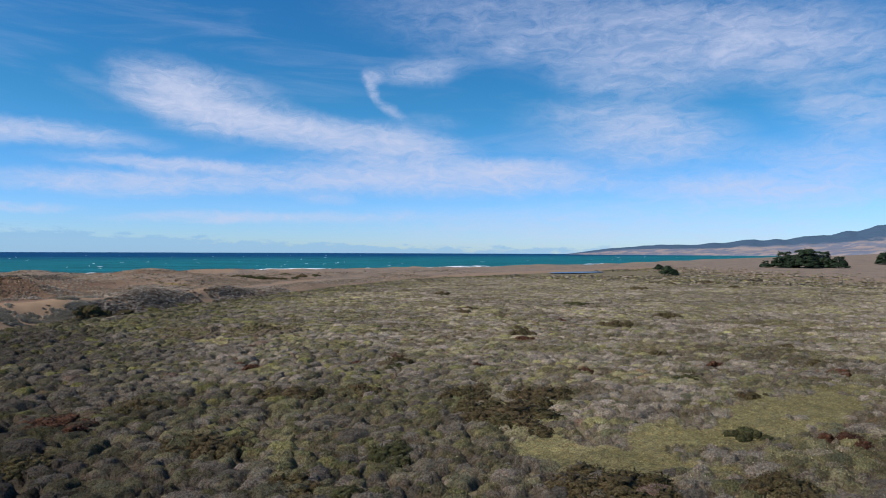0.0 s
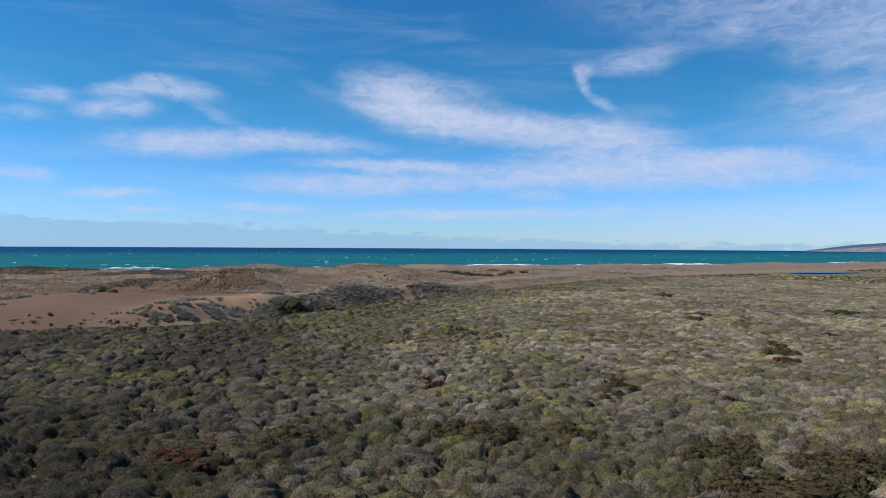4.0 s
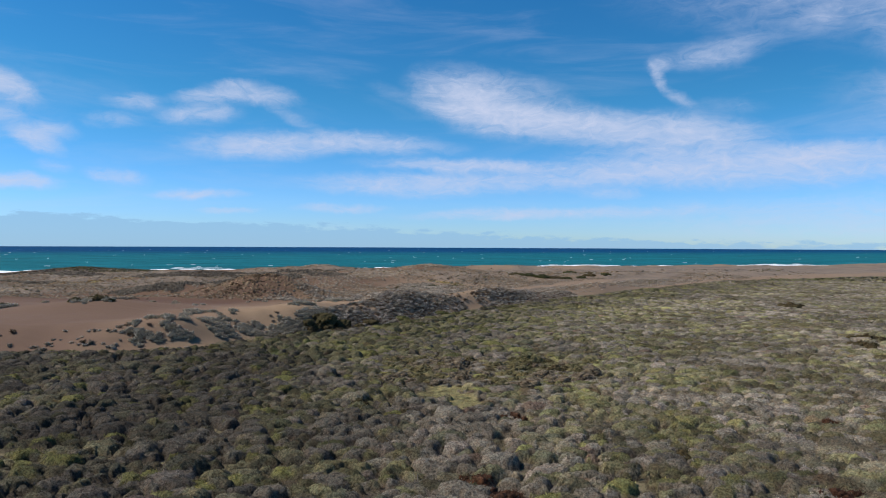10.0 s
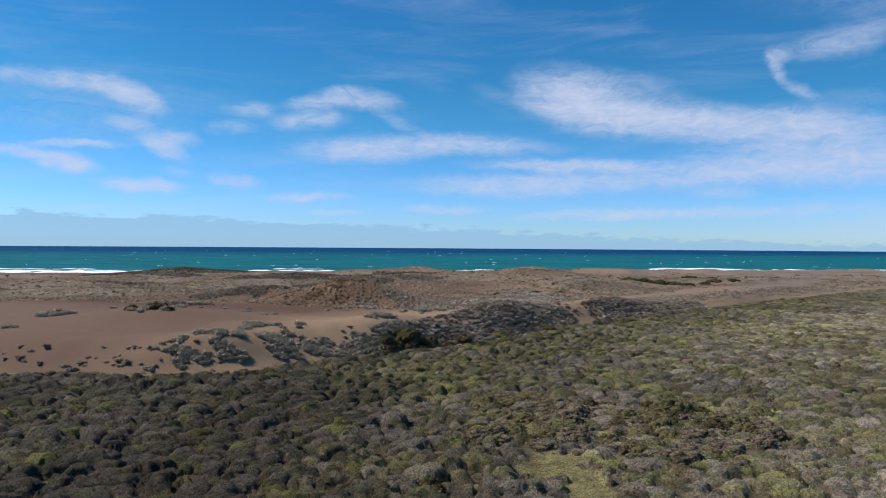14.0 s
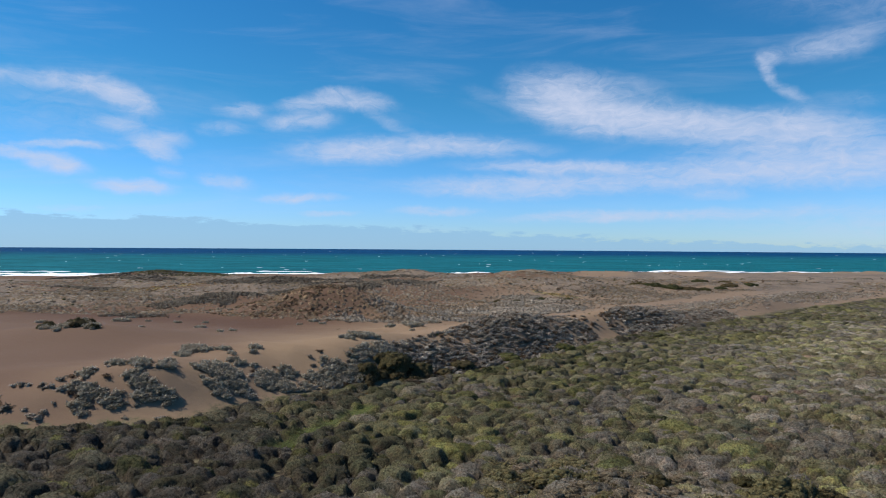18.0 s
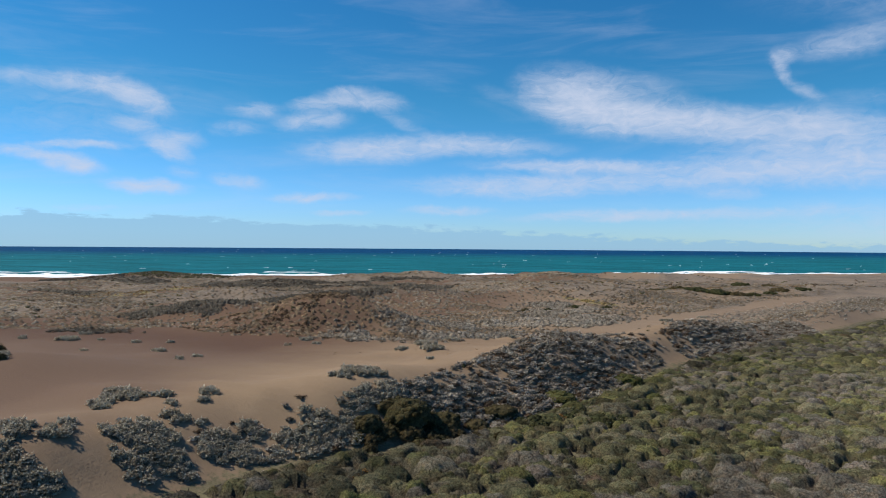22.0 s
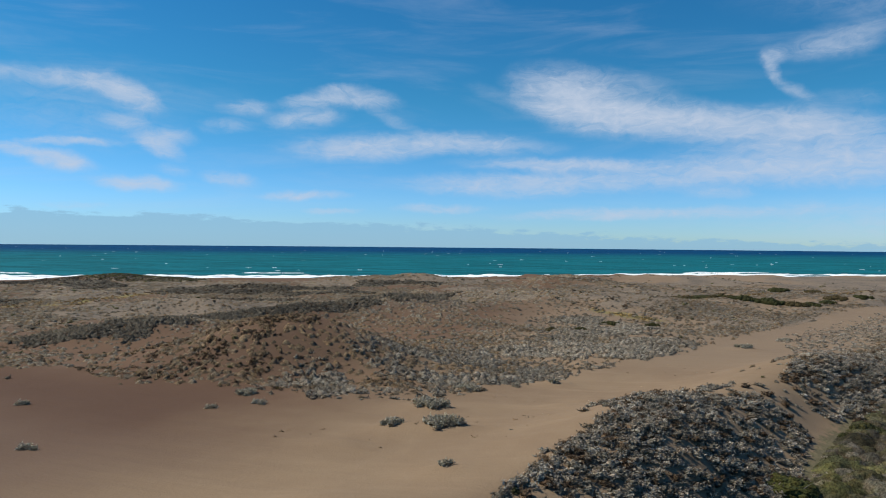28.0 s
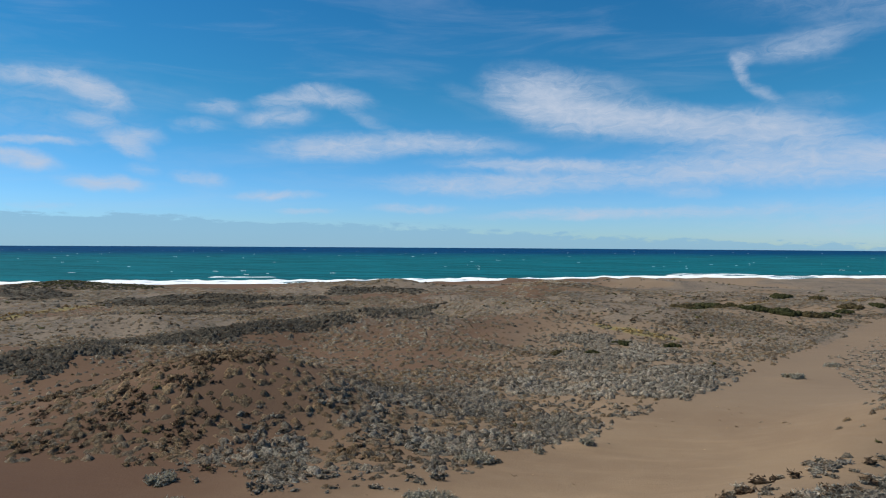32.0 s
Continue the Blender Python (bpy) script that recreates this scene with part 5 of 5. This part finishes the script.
RUST = [(44, 14, 1.9), (57, 51, 1.4), (69, 41, 1.8), (-21, 32, 3.2), (24, 57, 1.1), (37, 50, 1.4), (40, 82, 1.8), (59, 111, 1.5), (25, 55, 0.9), (-8, 63, 1.6), (9, 53, 0.8), (8, 61, 1.3),
        (20, 84, 0.8), (14, 65, 1.4), (-6, 60, 2.0), (27, 88, 0.8), (-7, 80, 1.3), (-28, 125, 1.1)]


def cluster(kind, bx, by, r, k):
    put(kind, bx, by, r * 0.6, min(1.5, 0.4 + r * 0.32), 53 * k)
    for j in range(int(1 + r * 1.6)):
        a, q = 2.4 * j + k, r * (0.45 + 0.4 * ((j * 29 + k * 13) % 10) / 10)
        put(kind, bx + q * math.cos(a), by + q * math.sin(a), r * 0.36 + 0.15, min(1.2, 0.35 + r * 0.22), 70 * j)


for k, (bx, by, r) in enumerate(DARK_SOUTH + DARK_NORTH):
    cluster("green" if k % 5 == 4 else "dark", bx, by, 1.25 * r, k)
for k, (bx, by, r) in enumerate(RUST):
    cluster("rust", bx, by, r, k)
# the big dark bushes where the scrub meets the first dune
for k, (bx, by, r) in enumerate([(-45, 135.5, 2.9), (-42.5, 137.5, 2.2), (-47, 132.5, 1.6), (-40, 139.5, 1.6)]):
    put("great", bx, by, r, 0.8 * r, 40 * k)
    cluster("dark", bx + 0.8, by - 1.0, r, k + 3)
for k, (bx, by, r) in enumerate([(-86.5, 130.3, 2.0), (-90, 128.6, 1.3), (-83.5, 129.4, 1.0), (-104, 127, 2.2), (-107, 128, 1.4)]):
    cluster("dark", bx, by, r, k + 5)
cluster("gold", -44, 125.5, 1.0, 2)
cluster("gold", -34, 146.5, 0.8, 3)
for bx, by, r in [(-29.4, 164.6, 2.6), (-35.2, 152.5, 2.4), (-26, 158, 1.9), (-28.5, 154.5, 1.8), (-24.7, 152.5, 2.0), (-39.2, 144.2, 2.2)]:
    put("great_olive" if by > 145 and bx > -38 else "great", bx, by, r, 0.52 * r, 31 * bx)
for k, (bx, by, r) in enumerate([(-15, 126, 1.3), (-20, 185, 1.8), (-16, 188, 2.2), (-12, 192, 1.6), (-22, 181, 1.5), (-36, 144, 2.0), (-33, 148, 1.8), (-31, 154, 1.7)]):
    cluster("green", bx, by, r, k)
# green shrubs in the hollow behind the sand
for k, (bx, by, r) in enumerate([(-33, 340, 5.0), (-28, 345, 5.5), (-30, 332, 3.0), (-24, 312, 3.6), (-19, 309, 3.4), (-13, 307, 4.4), (-8, 308, 4.0), (-3, 311, 2.6), (3, 322, 2.8), (7, 331, 3.2), (14, 334, 2.6), (-2, 376, 4.0), (8, 372, 3.0), (-48, 250, 1.6), (-52, 237, 1.4), (-57, 235, 1.5), (-40, 247, 1.3)]):
    cluster("green" if k % 3 else "dark", bx, by, r, k)

# bleached dead branches standing in the scrub
dead = new("dead_branch")
for k in range(9):
    twigs("branch", 91 + k, 1, 1.2, 0.8, dead, 0.03)
tagged(dead, "bleached dead branches standing out of the scrub", "branch", "dead branches")
dead.matrix_basis = pose(-21, 84.5, float(height(np.array(-21), np.array(84.5))) - 0.05)
for k, (bx, by) in enumerate([(-12, 62), (3, 55), (12, 49), (-4, 71), (22, 44), (-33, 100), (-30, 92), (8, 88), (30, 60), (-15, 70), (16, 33), (10, 30), (27, 40), (36, 29), (33, 12)]):
    copy_thing(dead, pose(bx, by, float(height(np.array(bx), np.array(by))) - 0.05, 0, 0, 77 * k))


# ---- trees beyond the plain ----
def tree(name, seed, tall, wide, label, group):
    """A wind-shaped cypress: tapered trunk, limbs and a crown of many clumps."""
    r = np.random.default_rng(seed)
    base = new(name)

    def tube(part_name, pts, r0, r1):
        v, f, m_ = [], [], len(pts)
        for i, p in enumerate(pts):
            w = r0 + (r1 - r0) * i / (m_ - 1)
            for j in range(7):
                v.append((p[0] + w * math.cos(j * 0.8976), p[1] + w * math.sin(j * 0.8976), p[2]))
        for i in range(m_ - 1):
            for j in range(7):
                f.append((i * 7 + j, i * 7 + (j + 1) % 7, (i + 1) * 7 + (j + 1) % 7, (i + 1) * 7 + j))
        return sheet(part_name, np.array(v), np.array(f), MAT["wood"], True, parent=base)

    lean = r.uniform(-0.3, 0.3)
    tube("trunk", [(lean * u * tall * 0.3, 0, u * tall * 0.75 - 0.2) for u in np.linspace(0, 1, 6)], tall * 0.05, tall * 0.018)
    cv_, cf_, cs_, n = [], [], [], 0
    for k in range(6):
        a = k * 1.05 + r.uniform(-0.3, 0.3)
        ln = wide * r.uniform(0.28, 0.42)
        z0 = tall * r.uniform(0.2, 0.5)
        tube("limb", [(ln * u * math.cos(a), ln * u * math.sin(a), z0 + u * tall * 0.28) for u in np.linspace(0, 1, 4)], tall * 0.022, tall * 0.008)
    for k in range(60):
        a, q = r.uniform(0, 2 * math.pi), math.sqrt(r.random())
        hz_ = tall * (0.06 + 0.82 * (1 - q * q) * r.uniform(0.3, 1.0))
        pv, pf, ps = plant(seed + k, 7, 3, 40, 0.24, 0.4, 0.85)
        s = wide * r.uniform(0.10, 0.19)
        pv = pv * (s, s, s * 0.62) + (wide * 0.44 * q * math.cos(a), wide * 0.44 * q * math.sin(a), hz_)
        cv_.append(pv)
        cf_.append(pf + n)
        cs_.append(ps)
        n += len(pv)
    sheet("crown", np.concatenate(cv_), np.concatenate(cf_), MAT["cypress"], sharp=np.concatenate(cs_), parent=base)
    return tagged(base, label, "tree", group)


def stand(ob, x, y, rot, k=1.0):
    ob.matrix_basis = pose(x, y, float(height(np.array(x), np.array(y))) - 0.1, 0, 0, rot) @ Matrix.Diagonal((k, k, k, 1))
    return ob


lone = stand(tree("cypress_tree", 701, 6.5, 13, "dark green wind-shaped cypress standing alone on the plain", "lone cypresses"), 250, 380, 20)
c2 = copy_thing(lone, Matrix.Identity(4))
stand(c2, 310, 493, 130, 0.72)
grove = stand(tree("cypress_tree", 731, 17, 20, "dark green cypress in a dense wind-shaped grove", "cypress grove"), 468, 505, 0, 1.3)
for k, (bx, by, q) in enumerate([(446, 514, 0.72), (457, 520, 1.1), (462, 497, 1.2), (476, 515, 1.25), (481, 500, 1.12), (486, 486, 0.78), (492, 510, 0.85), (452, 505, 0.7), (496, 494, 0.6), (470, 530, 0.9), (437, 521, 0.5), (585, 534, 0.8), (600, 545, 0.9), (597, 528, 0.7)]):
    stand(copy_thing(grove, Matrix.Identity(4)), bx, by, 61 * k, q)
